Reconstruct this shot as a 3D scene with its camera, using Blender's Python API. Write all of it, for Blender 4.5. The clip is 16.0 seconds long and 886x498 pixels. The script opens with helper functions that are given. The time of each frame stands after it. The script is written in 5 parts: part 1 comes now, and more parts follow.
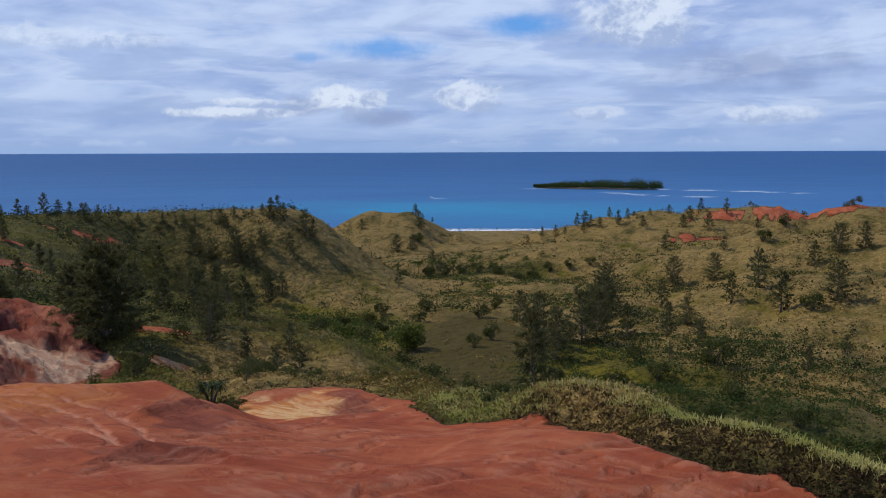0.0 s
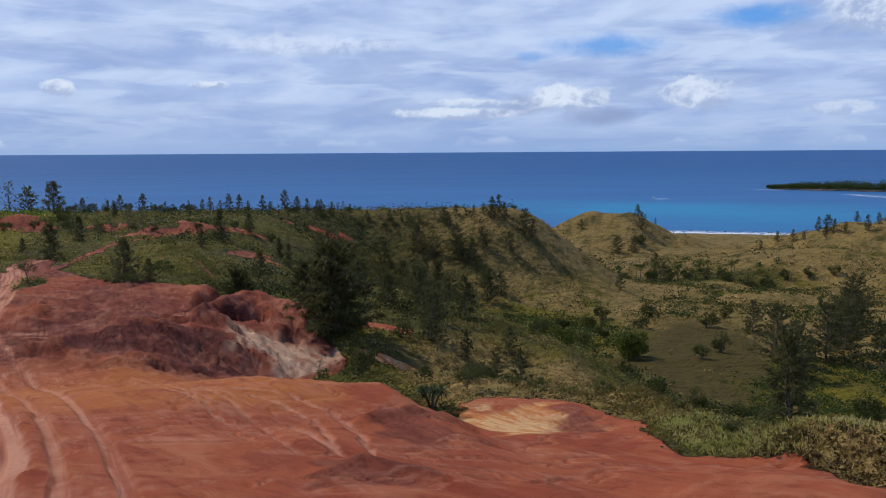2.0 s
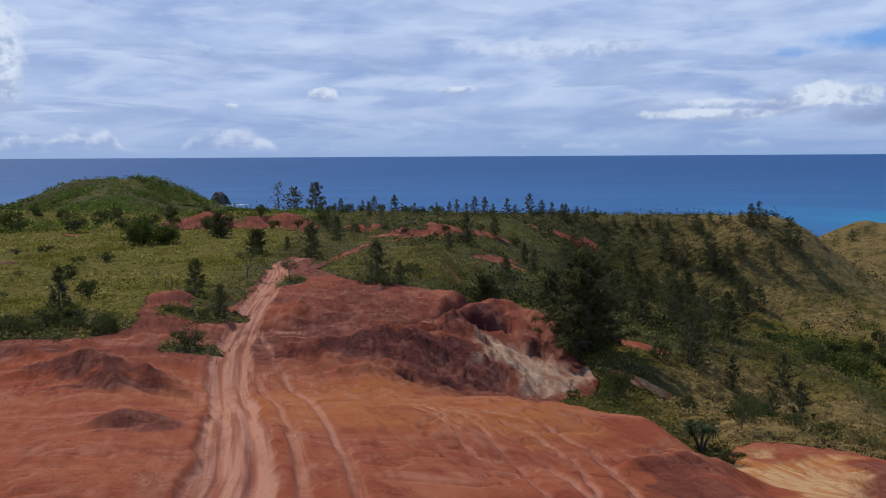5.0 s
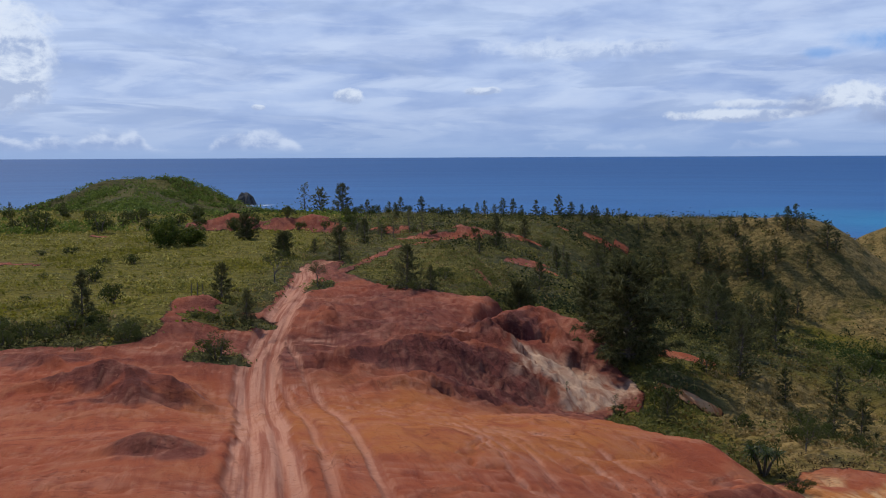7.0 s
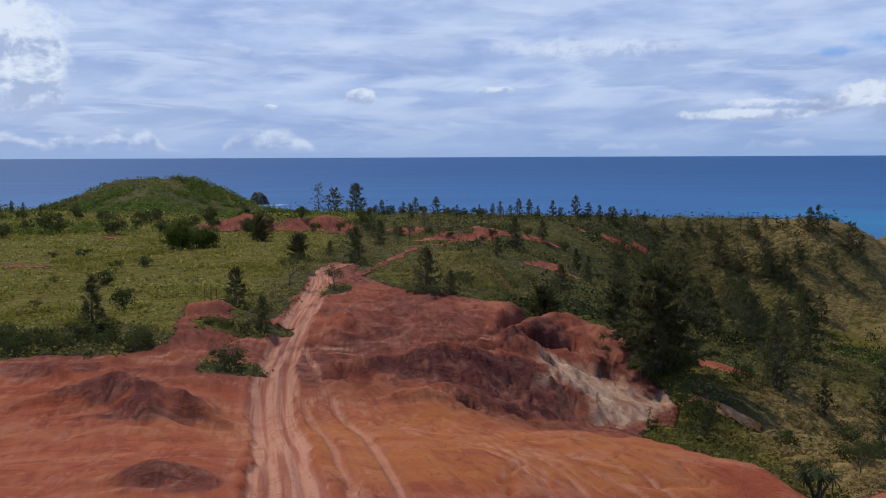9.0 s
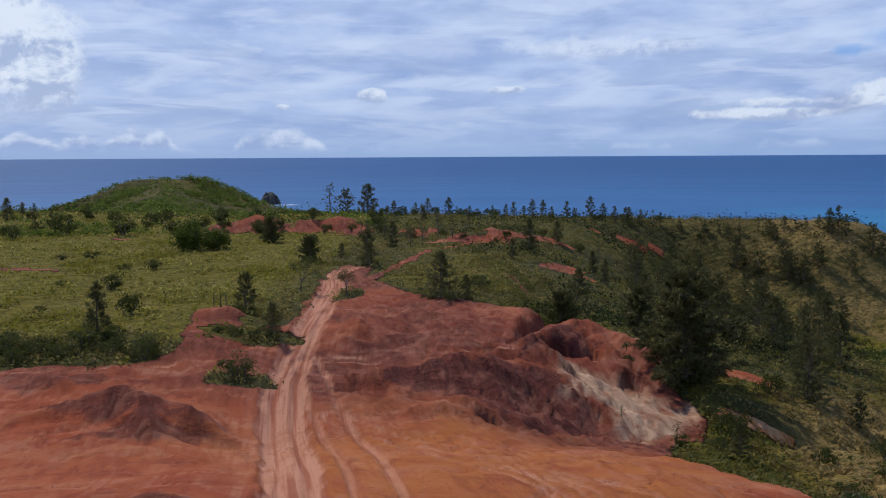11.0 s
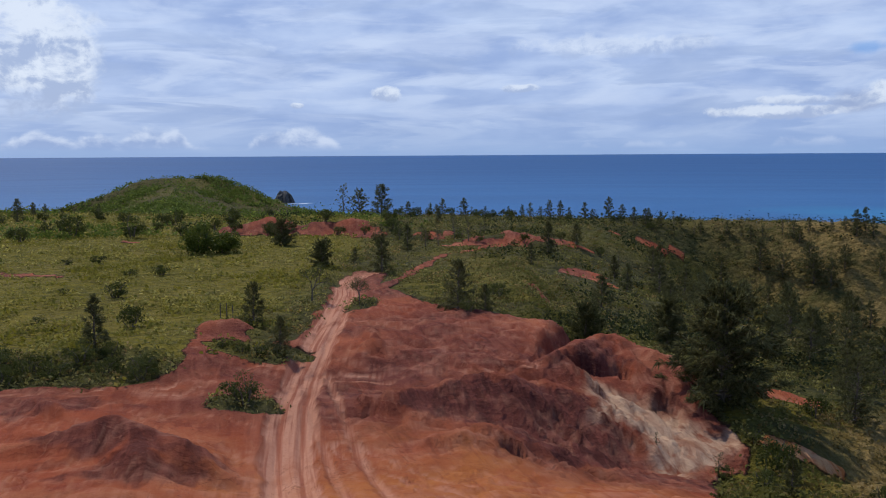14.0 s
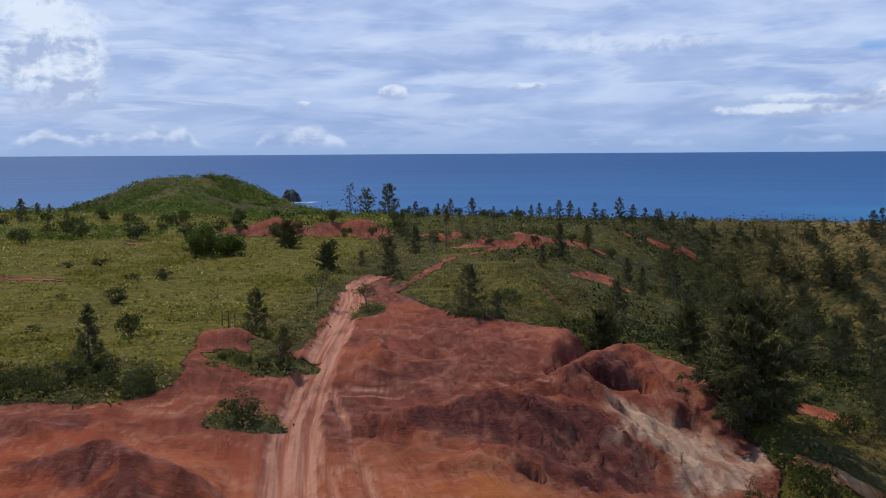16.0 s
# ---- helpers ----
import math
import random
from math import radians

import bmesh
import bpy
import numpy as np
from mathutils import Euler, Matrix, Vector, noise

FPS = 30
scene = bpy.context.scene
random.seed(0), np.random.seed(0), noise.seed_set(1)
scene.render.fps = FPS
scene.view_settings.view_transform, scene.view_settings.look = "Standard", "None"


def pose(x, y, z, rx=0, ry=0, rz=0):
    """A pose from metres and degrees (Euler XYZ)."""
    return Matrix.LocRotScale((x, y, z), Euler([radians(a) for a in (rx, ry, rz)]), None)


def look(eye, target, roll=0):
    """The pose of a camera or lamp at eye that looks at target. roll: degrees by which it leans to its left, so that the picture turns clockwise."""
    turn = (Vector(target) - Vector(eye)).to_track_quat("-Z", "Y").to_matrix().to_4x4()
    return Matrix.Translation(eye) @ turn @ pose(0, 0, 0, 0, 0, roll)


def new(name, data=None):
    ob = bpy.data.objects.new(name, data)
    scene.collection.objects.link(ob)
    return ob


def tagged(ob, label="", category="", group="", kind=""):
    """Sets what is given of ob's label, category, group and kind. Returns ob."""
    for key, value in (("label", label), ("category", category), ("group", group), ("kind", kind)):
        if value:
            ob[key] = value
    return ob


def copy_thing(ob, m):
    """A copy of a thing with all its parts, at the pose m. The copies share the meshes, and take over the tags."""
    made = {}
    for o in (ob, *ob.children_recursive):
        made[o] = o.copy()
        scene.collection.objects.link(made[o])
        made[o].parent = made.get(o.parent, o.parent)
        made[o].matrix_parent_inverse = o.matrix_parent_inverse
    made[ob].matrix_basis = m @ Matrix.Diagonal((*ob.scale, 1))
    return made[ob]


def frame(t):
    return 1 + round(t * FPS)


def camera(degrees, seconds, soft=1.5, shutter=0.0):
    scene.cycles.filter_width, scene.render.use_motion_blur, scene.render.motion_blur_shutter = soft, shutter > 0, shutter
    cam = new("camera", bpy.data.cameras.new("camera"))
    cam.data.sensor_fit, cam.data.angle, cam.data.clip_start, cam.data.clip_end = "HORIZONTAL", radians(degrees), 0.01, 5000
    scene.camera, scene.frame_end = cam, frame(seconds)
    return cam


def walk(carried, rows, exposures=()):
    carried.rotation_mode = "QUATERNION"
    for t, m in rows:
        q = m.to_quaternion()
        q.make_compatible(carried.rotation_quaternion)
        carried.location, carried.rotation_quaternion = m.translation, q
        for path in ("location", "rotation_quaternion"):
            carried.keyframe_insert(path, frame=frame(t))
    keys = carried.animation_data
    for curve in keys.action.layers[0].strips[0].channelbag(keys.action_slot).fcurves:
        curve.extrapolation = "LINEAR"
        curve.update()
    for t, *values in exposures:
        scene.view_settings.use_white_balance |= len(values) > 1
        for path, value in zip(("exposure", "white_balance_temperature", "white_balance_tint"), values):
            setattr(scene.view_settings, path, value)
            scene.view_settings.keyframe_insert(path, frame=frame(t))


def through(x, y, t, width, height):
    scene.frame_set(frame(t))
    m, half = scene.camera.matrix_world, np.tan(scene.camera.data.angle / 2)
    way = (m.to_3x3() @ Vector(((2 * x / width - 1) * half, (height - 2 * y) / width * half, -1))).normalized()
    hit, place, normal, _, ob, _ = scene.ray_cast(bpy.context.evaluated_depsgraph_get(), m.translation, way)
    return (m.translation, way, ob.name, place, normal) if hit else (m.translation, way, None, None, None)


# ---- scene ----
cam = camera(55.8, 16.0, soft=1.0)
METRES, EYE, TILT, LEAN, TURN = 25.0, 70.0, -5.07, -2.87, -33.0
ROWS = [
    (0.0, 0.0, 0.0, 0.0, -0.08, -1.53, 3.11),
    (0.5, -0.0084, 0.032, 0.0037, 2.88, -1.38, 2.83),
    (1.0, -0.0175, 0.0655, 0.0072, 7.02, -1.23, 2.5),
    (1.5, -0.0287, 0.0926, 0.0121, 11.19, -1.13, 2.18),
    (2.0, -0.0409, 0.1192, 0.0163, 14.77, -0.95, 1.85),
    (2.5, -0.0551, 0.1468, 0.0203, 17.75, -0.86, 1.55),
    (3.0, -0.0713, 0.1735, 0.0255, 20.73, -0.76, 1.3),
    (3.5, -0.091, 0.198, 0.0311, 23.69, -0.67, 1.01),
    (4.0, -0.1113, 0.2225, 0.0355, 26.49, -0.61, 0.73),
    (4.5, -0.1343, 0.2478, 0.0397, 29.53, -0.54, 0.39),
    (7.0, -0.2609, 0.3644, 0.058, 32.71, -0.43, -0.07),
    (7.5, -0.2858, 0.384, 0.062, 32.9, -0.44, -0.1),
    (8.0, -0.3098, 0.4035, 0.0669, 33.11, -0.45, -0.14),
    (8.5, -0.3335, 0.4235, 0.0709, 33.31, -0.43, -0.14),
    (9.0, -0.3546, 0.4425, 0.0731, 33.54, -0.45, -0.16),
    (9.5, -0.3735, 0.4612, 0.0765, 33.74, -0.45, -0.16),
    (10.0, -0.3916, 0.4795, 0.0816, 33.93, -0.45, -0.17),
    (12.5, -0.4782, 0.5834, 0.1063, 34.82, -0.54, -0.17),
    (13.0, -0.4974, 0.6062, 0.1137, 34.97, -0.55, -0.2),
    (13.5, -0.5178, 0.6292, 0.1218, 35.11, -0.56, -0.21),
    (14.0, -0.5391, 0.654, 0.129, 35.24, -0.6, -0.23),
    (14.5, -0.5602, 0.6782, 0.1355, 35.35, -0.63, -0.25),
    (15.0, -0.5807, 0.7022, 0.1428, 35.47, -0.66, -0.26),
    (15.5, -0.6019, 0.7254, 0.1485, 35.59, -0.68, -0.26),
    (16.0, -0.6226, 0.7484, 0.1533, 35.7, -0.71, -0.27),
]
walk(cam, [(t, pose(0, 0, EYE, TILT, LEAN, TURN) @ pose(METRES * x, METRES * y, METRES * z, 90 + pitch, roll, yaw)) for t, x, y, z, yaw, pitch, roll in ROWS],
     exposures=[(0.0, -0.03), (2.0, -0.02), (4.5, -0.10), (7.5, -0.08), (12.5, -0.05), (16.0, -0.03)])

# ---- world, sun, exposure ----
SUN_FROM = Vector((-0.35, 0.53, 0.77)).normalized()
sun = new("sun", bpy.data.lights.new("sun", "SUN"))
sun.data.energy, sun.data.angle, sun.data.color = 3.0, radians(0.6), (1.0, 0.93, 0.82)
sun.matrix_world = look(SUN_FROM * 300, (0, 0, 0))


class Nodes:
    """A few short ways to write a node tree."""

    def __init__(self, tree):
        self.tree = tree
        tree.nodes.clear()

    def put(self, kind, inputs=None, **props):
        n = self.tree.nodes.new(kind)
        for k, v in props.items():
            setattr(n, k, v)
        for k, v in (inputs or {}).items():
            self.set(n.inputs[k], v)
        return n

    def set(self, socket, v):
        if isinstance(v, bpy.types.NodeSocket):
            self.tree.links.new(v, socket)
        elif isinstance(v, bpy.types.Node):
            self.tree.links.new(v.outputs[0], socket)
        else:
            socket.default_value = (*v, 1.0) if socket.type == "RGBA" and len(v) == 3 else v

    def math(self, op, a, b=0.0, c=0.0):
        return self.put("ShaderNodeMath", {0: a, 1: b, 2: c}, operation=op).outputs[0]

    def mix(self, f, a, b, blend="MIX"):
        n = self.put("ShaderNodeMix", data_type="RGBA", blend_type=blend)
        for i, v in ((0, f), (6, a), (7, b)):
            self.set(n.inputs[i], v)
        return n.outputs[2]

    def noise(self, vector, scale, detail=4.0, rough=0.55, distortion=0.0, out=0):
        return self.put("ShaderNodeTexNoise", {"Vector": vector, "Scale": scale, "Detail": detail, "Roughness": rough, "Distortion": distortion}).outputs[out]

    def step(self, v, lo, hi, to_lo=0.0, to_hi=1.0):
        return self.put("ShaderNodeMapRange", {0: v, 1: lo, 2: hi, 3: to_lo, 4: to_hi}, interpolation_type="SMOOTHSTEP").outputs[0]

    def vec(self, x, y, z):
        return self.put("ShaderNodeCombineXYZ", {0: x, 1: y, 2: z}).outputs[0]


def sky():
    w = bpy.data.worlds.new("sky")
    scene.world = w
    w.use_nodes = True
    n = Nodes(w.node_tree)
    air = n.put("ShaderNodeTexSky", sky_type="NISHITA", sun_disc=False, sun_elevation=math.asin(SUN_FROM.z),
                sun_rotation=math.atan2(SUN_FROM.x, SUN_FROM.y), altitude=70, air_density=1.0, dust_density=1.2, ozone_density=2.0)
    d = n.put("ShaderNodeTexCoord").outputs["Generated"]
    sep = n.put("ShaderNodeSeparateXYZ", {0: d})
    x, y, z = sep.outputs
    az = n.math("MULTIPLY", n.math("ARCTAN2", x, y), 57.2958)   # degrees right of +y
    el = n.math("MULTIPLY", n.math("ARCSINE", z), 57.2958)
    up = n.math("MAXIMUM", el, 0.0)
    # a cloud layer seen from below: it closes up towards the horizon
    flat = n.math("DIVIDE", 12.0, n.math("ADD", up, 5.0))
    big = n.noise(n.vec(n.math("MULTIPLY", az, n.math("MULTIPLY", flat, 0.02)), n.math("MULTIPLY", flat, 3.1), 0.0), 1.0, 5.0, 0.5, 0.4)
    drift = n.math("ADD", az, n.math("MULTIPLY", n.math("SUBTRACT", big, 0.5), 10.0))
    streak = n.noise(n.vec(n.math("MULTIPLY", drift, 0.085), n.math("MULTIPLY", up, 0.36), 3.7), 1.0, 4.0, 0.48, 0.5)
    fine = n.noise(n.vec(n.math("MULTIPLY", az, 0.26), n.math("MULTIPLY", up, 0.62), 9.1), 1.0, 5.0, 0.52, 0.2)
    wisp = n.noise(n.vec(n.math("MULTIPLY", drift, 0.12), n.math("MULTIPLY", up, 0.80), 21.3), 1.0, 5.0, 0.55, 0.3)
    sheet = n.noise(n.vec(n.math("MULTIPLY", drift, 0.10), n.math("MULTIPLY", up, 0.52), 33.9), 1.0, 6.0, 0.56, 0.4)

    def heap(shift):
        """Rounded swellings of the heaped clouds, read a little aside for the lit side."""
        return n.noise(n.vec(n.math("MULTIPLY", n.math("ADD", az, -shift), 0.50), n.math("MULTIPLY", n.math("ADD", el, shift), 0.62), 5.3), 1.0, 9.0, 0.60, 0.3)

    puff = heap(0.0)
    relief_up = n.math("SUBTRACT", puff, heap(0.38))

    def lump(a, e, ra, re, rough, soft):
        """1 inside an oval of the sky about azimuth a and elevation e, ragged at its rim."""
        p = n.math("POWER", n.math("DIVIDE", n.math("SUBTRACT", az, a), ra), 2.0)
        q = n.math("POWER", n.math("DIVIDE", n.math("SUBTRACT", el, e), re), 2.0)
        r = n.math("ADD", n.math("SQRT", n.math("ADD", p, q)), n.math("MULTIPLY", n.math("SUBTRACT", puff, 0.5), rough))
        return n.step(r, 1.0, 1.0 - soft)

    shade = n.math("ADD", n.math("MULTIPLY", streak, 0.62), n.math("MULTIPLY", fine, 0.38))
    shade = n.math("ADD", shade, n.math("MULTIPLY", n.math("SUBTRACT", big, 0.5), 0.35))
    cloud = n.mix(n.step(shade, 0.32, 0.70), (0.300, 0.405, 0.710), (0.560, 0.655, 0.910))
    cloud = n.mix(n.math("MULTIPLY", n.step(sheet, 0.48, 0.66), 0.50), cloud, (0.665, 0.730, 0.930))
    cloud = n.mix(n.math("MULTIPLY", n.step(wisp, 0.50, 0.66), 0.30), cloud, (0.310, 0.410, 0.700))
    # thin dark lenses and bright ragged sheets within the layer
    lens = n.noise(n.vec(n.math("MULTIPLY", drift, 0.115), n.math("ADD", n.math("MULTIPLY", up, 0.66), n.math("MULTIPLY", big, 2.0)), 51.7), 1.0, 7.0, 0.55, 0.5)
    bright = n.noise(n.vec(n.math("MULTIPLY", drift, 0.135), n.math("ADD", n.math("MULTIPLY", up, 0.56), n.math("MULTIPLY", big, 1.6)), 63.2), 1.0, 8.0, 0.56, 0.4)
    cloud = n.mix(n.math("MULTIPLY", n.step(bright, 0.48, 0.64), 0.55), cloud, (0.690, 0.760, 0.955))
    cloud = n.mix(n.math("MULTIPLY", n.step(lens, 0.51, 0.64), n.step(up, 1.0, 3.0, 0.15, 0.60)), cloud, (0.330, 0.425, 0.690))
    # the layer is brighter high up
    cloud = n.mix(n.math("MULTIPLY", n.step(up, 3.0, 11.0), n.step(shade, 0.40, 0.62, 0.1, 0.50)), cloud, (0.640, 0.730, 0.945))
    gap = n.math("MAXIMUM", lump(29.4, 6.9, 5.4, 0.95, 1.1, 0.9), lump(38.8, 8.3, 4.8, 1.15, 1.1, 0.9))
    gap = n.math("MAXIMUM", gap, n.math("MULTIPLY", lump(24.4, 6.3, 2.0, 0.5, 1.6, 0.8), 0.6))
    gap = n.math("MULTIPLY", gap, n.step(shade, 0.70, 0.42, 0.80, 1.0))
    col = n.mix(n.math("MULTIPLY", gap, 0.95), cloud, (0.115, 0.345, 0.790))
    # overhead, out of view, the layer breaks up into darker blue to cut fill light
    col = n.mix(n.math("MULTIPLY", n.step(el, 11.0, 34.0), n.step(big, 0.62, 0.40, 0.55, 1.0)), col, (0.070, 0.165, 0.420))
    # haze thickens at the horizon
    haze = n.math("POWER", 2.718, n.math("MULTIPLY", up, -0.5))
    col = n.mix(n.math("MULTIPLY", haze, 0.9), col, (0.300, 0.440, 0.730))
    # grey undersides, then heaped clouds with lit heads
    grey = n.math("MAXIMUM", lump(54.0, 5.2, 8.5, 1.9, 1.6, 0.9), lump(24.4, 3.1, 3.2, 1.0, 1.6, 0.8))
    grey = n.math("MAXIMUM", grey, lump(28.5, 2.4, 3.6, 0.8, 1.6, 0.9))
    col = n.mix(n.math("MULTIPLY", grey, 0.55), col, (0.270, 0.325, 0.530))
    for a, e, ra, re, rough, full in ((26.8, 3.5, 2.9, 1.1, 2.4, 0.9), (34.8, 3.7, 2.4, 1.2, 2.6, 0.8), (46.2, 8.6, 4.8, 2.2, 2.0, 0.9), (-27.4, 6.4, 4.4, 3.9, 1.5, 0.97), (-6.1, 4.1, 1.6, 0.55, 2.2, 0.9),
                                (3.1, 4.45, 1.3, 0.32, 2.0, 0.8), (-11.8, 3.35, 0.6, 0.24, 1.8, 0.8), (19.2, 2.6, 4.6, 0.5, 1.8, 0.85), (21.0, 3.3, 3.0, 0.35, 2.0, 0.7), (54.8, 2.3, 4.0, 0.6, 2.2, 0.6), (44.0, 2.6, 2.6, 0.5, 2.2, 0.5), (9.0, 7.0, 7.0, 0.9, 1.8, 0.5)):
        body = lump(a, e, ra, re, rough, 0.4)
        lit = n.math("ADD", n.math("MULTIPLY", n.math("DIVIDE", n.math("SUBTRACT", el, e), re), 0.30), n.math("ADD", n.math("MULTIPLY", relief_up, 1.9), n.math("MULTIPLY", fine, 0.5)))
        col = n.mix(n.math("MULTIPLY", body, full), col, n.mix(n.step(lit, -0.05, 0.45), (0.410, 0.490, 0.715), (0.800, 0.840, 0.960)))
    # a row of low heaps stands along the horizon
    tops = n.noise(n.vec(n.math("MULTIPLY", az, 0.21), 0.0, 41.0), 1.0, 2.0, 0.5, 0.0)
    height = n.math("ADD", n.step(tops, 0.34, 0.62, 0.5, 2.0), n.math("MULTIPLY", n.math("SUBTRACT", puff, 0.5), 1.5))
    height = n.math("SUBTRACT", height, n.step(az, -11.0, -3.0, 0.0, 0.9))
    row = n.math("MULTIPLY", n.step(n.math("SUBTRACT", height, el), 0.0, 0.45), n.step(el, 0.3, 0.9))
    lit = n.math("ADD", n.math("MULTIPLY", n.math("SUBTRACT", el, height), 0.35), n.math("ADD", n.math("MULTIPLY", relief_up, 1.5), fine))
    col = n.mix(n.math("MULTIPLY", row, n.step(az, -8.0, 2.0, 0.75, 0.40)), col, n.mix(n.step(lit, 0.0, 0.55), (0.300, 0.410, 0.690), (0.700, 0.765, 0.940)))
    col = n.mix(1.0, col, (0.935, 0.995, 1.035), "MULTIPLY")
    clouds = n.put("ShaderNodeBackground", {"Color": col, "Strength": 1.0})
    open_sky = n.put("ShaderNodeBackground", {"Color": air, "Strength": 0.10})
    both = n.put("ShaderNodeMixShader", {0: 0.93, 1: open_sky.outputs[0], 2: clouds.outputs[0]})
    n.put("ShaderNodeOutputWorld", {"Surface": both.outputs[0]})


sky()

# ---- landform ----


def lattice(ix, iy, seed):
    n = (ix.astype(np.int64) * 374761393 + iy.astype(np.int64) * 668265263 + seed * 974634791) & 0x7FFFFFFF
    n = ((n ^ (n >> 13)) * 1274126177) & 0x7FFFFFFF
    n = ((n ^ (n >> 15)) * 739982445) & 0x7FFFFFFF
    return (n & 0xFFFFF) / 0xFFFFF


def value_noise(x, y, seed=0):
    ix, iy = np.floor(x), np.floor(y)
    fx, fy = x - ix, y - iy
    fx, fy = fx * fx * fx * (fx * (fx * 6 - 15) + 10), fy * fy * fy * (fy * (fy * 6 - 15) + 10)
    a, b = lattice(ix, iy, seed), lattice(ix + 1, iy, seed)
    c, d = lattice(ix, iy + 1, seed), lattice(ix + 1, iy + 1, seed)
    return (a + (b - a) * fx) * (1 - fy) + (c + (d - c) * fx) * fy - 0.5


def fbm(x, y, octaves=4, seed=0, gain=0.5):
    total, amp = 0.0, 1.0
    for i in range(octaves):
        u, v = 0.8 * x + 0.6 * y, -0.6 * x + 0.8 * y
        total = total + amp * value_noise(u, v, seed + i)
        x, y, amp = u * 2.03, v * 2.03, amp * gain
    return total


def ridged(x, y, octaves=4, seed=0):
    total, amp = 0.0, 1.0
    for i in range(octaves):
        u, v = 0.8 * x + 0.6 * y, -0.6 * x + 0.8 * y
        total = total + amp * (1 - 4 * np.abs(value_noise(u, v, seed + i)))
        x, y, amp = u * 2.1, v * 2.1, amp * 0.5
    return total * 0.5


def smooth(lo, hi, v):
    t = np.clip((v - lo) / (hi - lo), 0, 1)
    return t * t * (3 - 2 * t)


def along(x, y, pts):
    """Distance to a line of points, and the line's further values at the nearest place."""
    best = np.full(np.shape(x), 1e9)
    vals = [np.zeros(np.shape(x)) for _ in pts[0][2:]]
    for p, q in zip(pts[:-1], pts[1:]):
        ex, ey = q[0] - p[0], q[1] - p[1]
        t = np.clip(((x - p[0]) * ex + (y - p[1]) * ey) / (ex * ex + ey * ey), 0, 1)
        d = np.hypot(x - p[0] - t * ex, y - p[1] - t * ey)
        near = d < best
        best = np.where(near, d, best)
        for i in range(len(vals)):
            vals[i] = np.where(near, p[2 + i] + t * (q[2 + i] - p[2 + i]), vals[i])
    return (best, *vals)


def lane_of(x, y, pts):
    """Signed distance across a line of points, and the length run along it."""
    best, across, run = np.full(np.shape(x), 1e9), np.zeros(np.shape(x)), np.zeros(np.shape(x))
    start = 0.0
    for p, q in zip(pts[:-1], pts[1:]):
        ex, ey = q[0] - p[0], q[1] - p[1]
        size = math.hypot(ex, ey)
        t = np.clip(((x - p[0]) * ex + (y - p[1]) * ey) / size ** 2, 0, 1)
        d = np.hypot(x - p[0] - t * ex, y - p[1] - t * ey)
        near = d < best
        best = np.where(near, d, best)
        across = np.where(near, np.where((x - p[0]) * ey - (y - p[1]) * ex > 0, d, -d), across)
        run = np.where(near, start + t * size, run)
        start += size
    return across, run


def inside(x, y, pts):
    """Signed distance to a closed outline, positive within it."""
    d = along(x, y, pts + pts[:1])[0]
    hit = np.zeros(np.shape(x), bool)
    for (px, py), (qx, qy) in zip(pts, pts[1:] + pts[:1]):
        if py != qy:
            hit ^= ((py > y) != (qy > y)) & (x < (qx - px) * (y - py) / (qy - py) + px)
    return np.where(hit, d, -d)


def crest(x, y, pts, slope, soft):
    d, z = along(x, y, pts)
    return z - slope * (np.sqrt(d * d + soft * soft) - soft)


def raise_to(a, b, k=3.0):
    """The higher of two grounds, with a soft join."""
    h = np.clip(0.5 + 0.5 * (a - b) / k, 0, 1)
    return b + (a - b) * h + k * h * (1 - h)


def oval(x, y, cx, cy, rx, ry, turn=0.0):
    c, s = math.cos(radians(turn)), math.sin(radians(turn))
    u, v = (x - cx) * c + (y - cy) * s, -(x - cx) * s + (y - cy) * c
    return np.sqrt((u / rx) ** 2 + (v / ry) ** 2)


PLATEAU = [(50, -150), (36, -30), (31, 4), (30, 16), (31, 27), (30, 36), (21, 39.5), (16, 43.5), (14.4, 49), (12.6, 55), (8.7, 59.5), (5, 63), (4, 68), (5, 74), (6.5, 79), (9, 83), (11, 88),
           (7, 95), (3, 103), (4, 116), (5, 132), (3, 150), (4, 168), (9, 190), (16, 208), (26, 240), (55, 257), (80, 246), (95, 232), (100, 237), (97, 253), (80, 285), (50, 340), (0, 400), (-60, 470),
           (-160, 520), (-380, 480), (-420, 200), (-330, -200)]
BARE = [(36, -40), (27, 2), (23, 14), (23.4, 18.3), (24.8, 22.6), (27.5, 28.4), (28.1, 31.1), (27.3, 32.8), (25.2, 37.2), (25.9, 39.8), (28, 47), (27.6, 52.4), (24.9, 54.6), (20.8, 56), (18.6, 54.6), (16.4, 53.6), (14.2, 52.5), (13, 56), (11.5, 59.5),
        (10.5, 64), (12, 68.6), (15, 72.5), (15, 80), (15.5, 86), (13.5, 92), (9.5, 97), (6, 98.5), (5.5, 103), (-1, 105), (-5, 108), (-9, 114), (-13, 122), (-15.4, 137), (-18.3, 138), (-20.2, 127), (-18.6, 112), (-17.6, 102), (-17.2, 90), (-19.9, 92), (-22.8, 92),
        (-27.5, 97), (-25.6, 90), (-23.6, 82), (-22.2, 77), (-24.3, 74.1), (-29.2, 73.7), (-34, 72.9), (-62, 71), (-64, -40)]
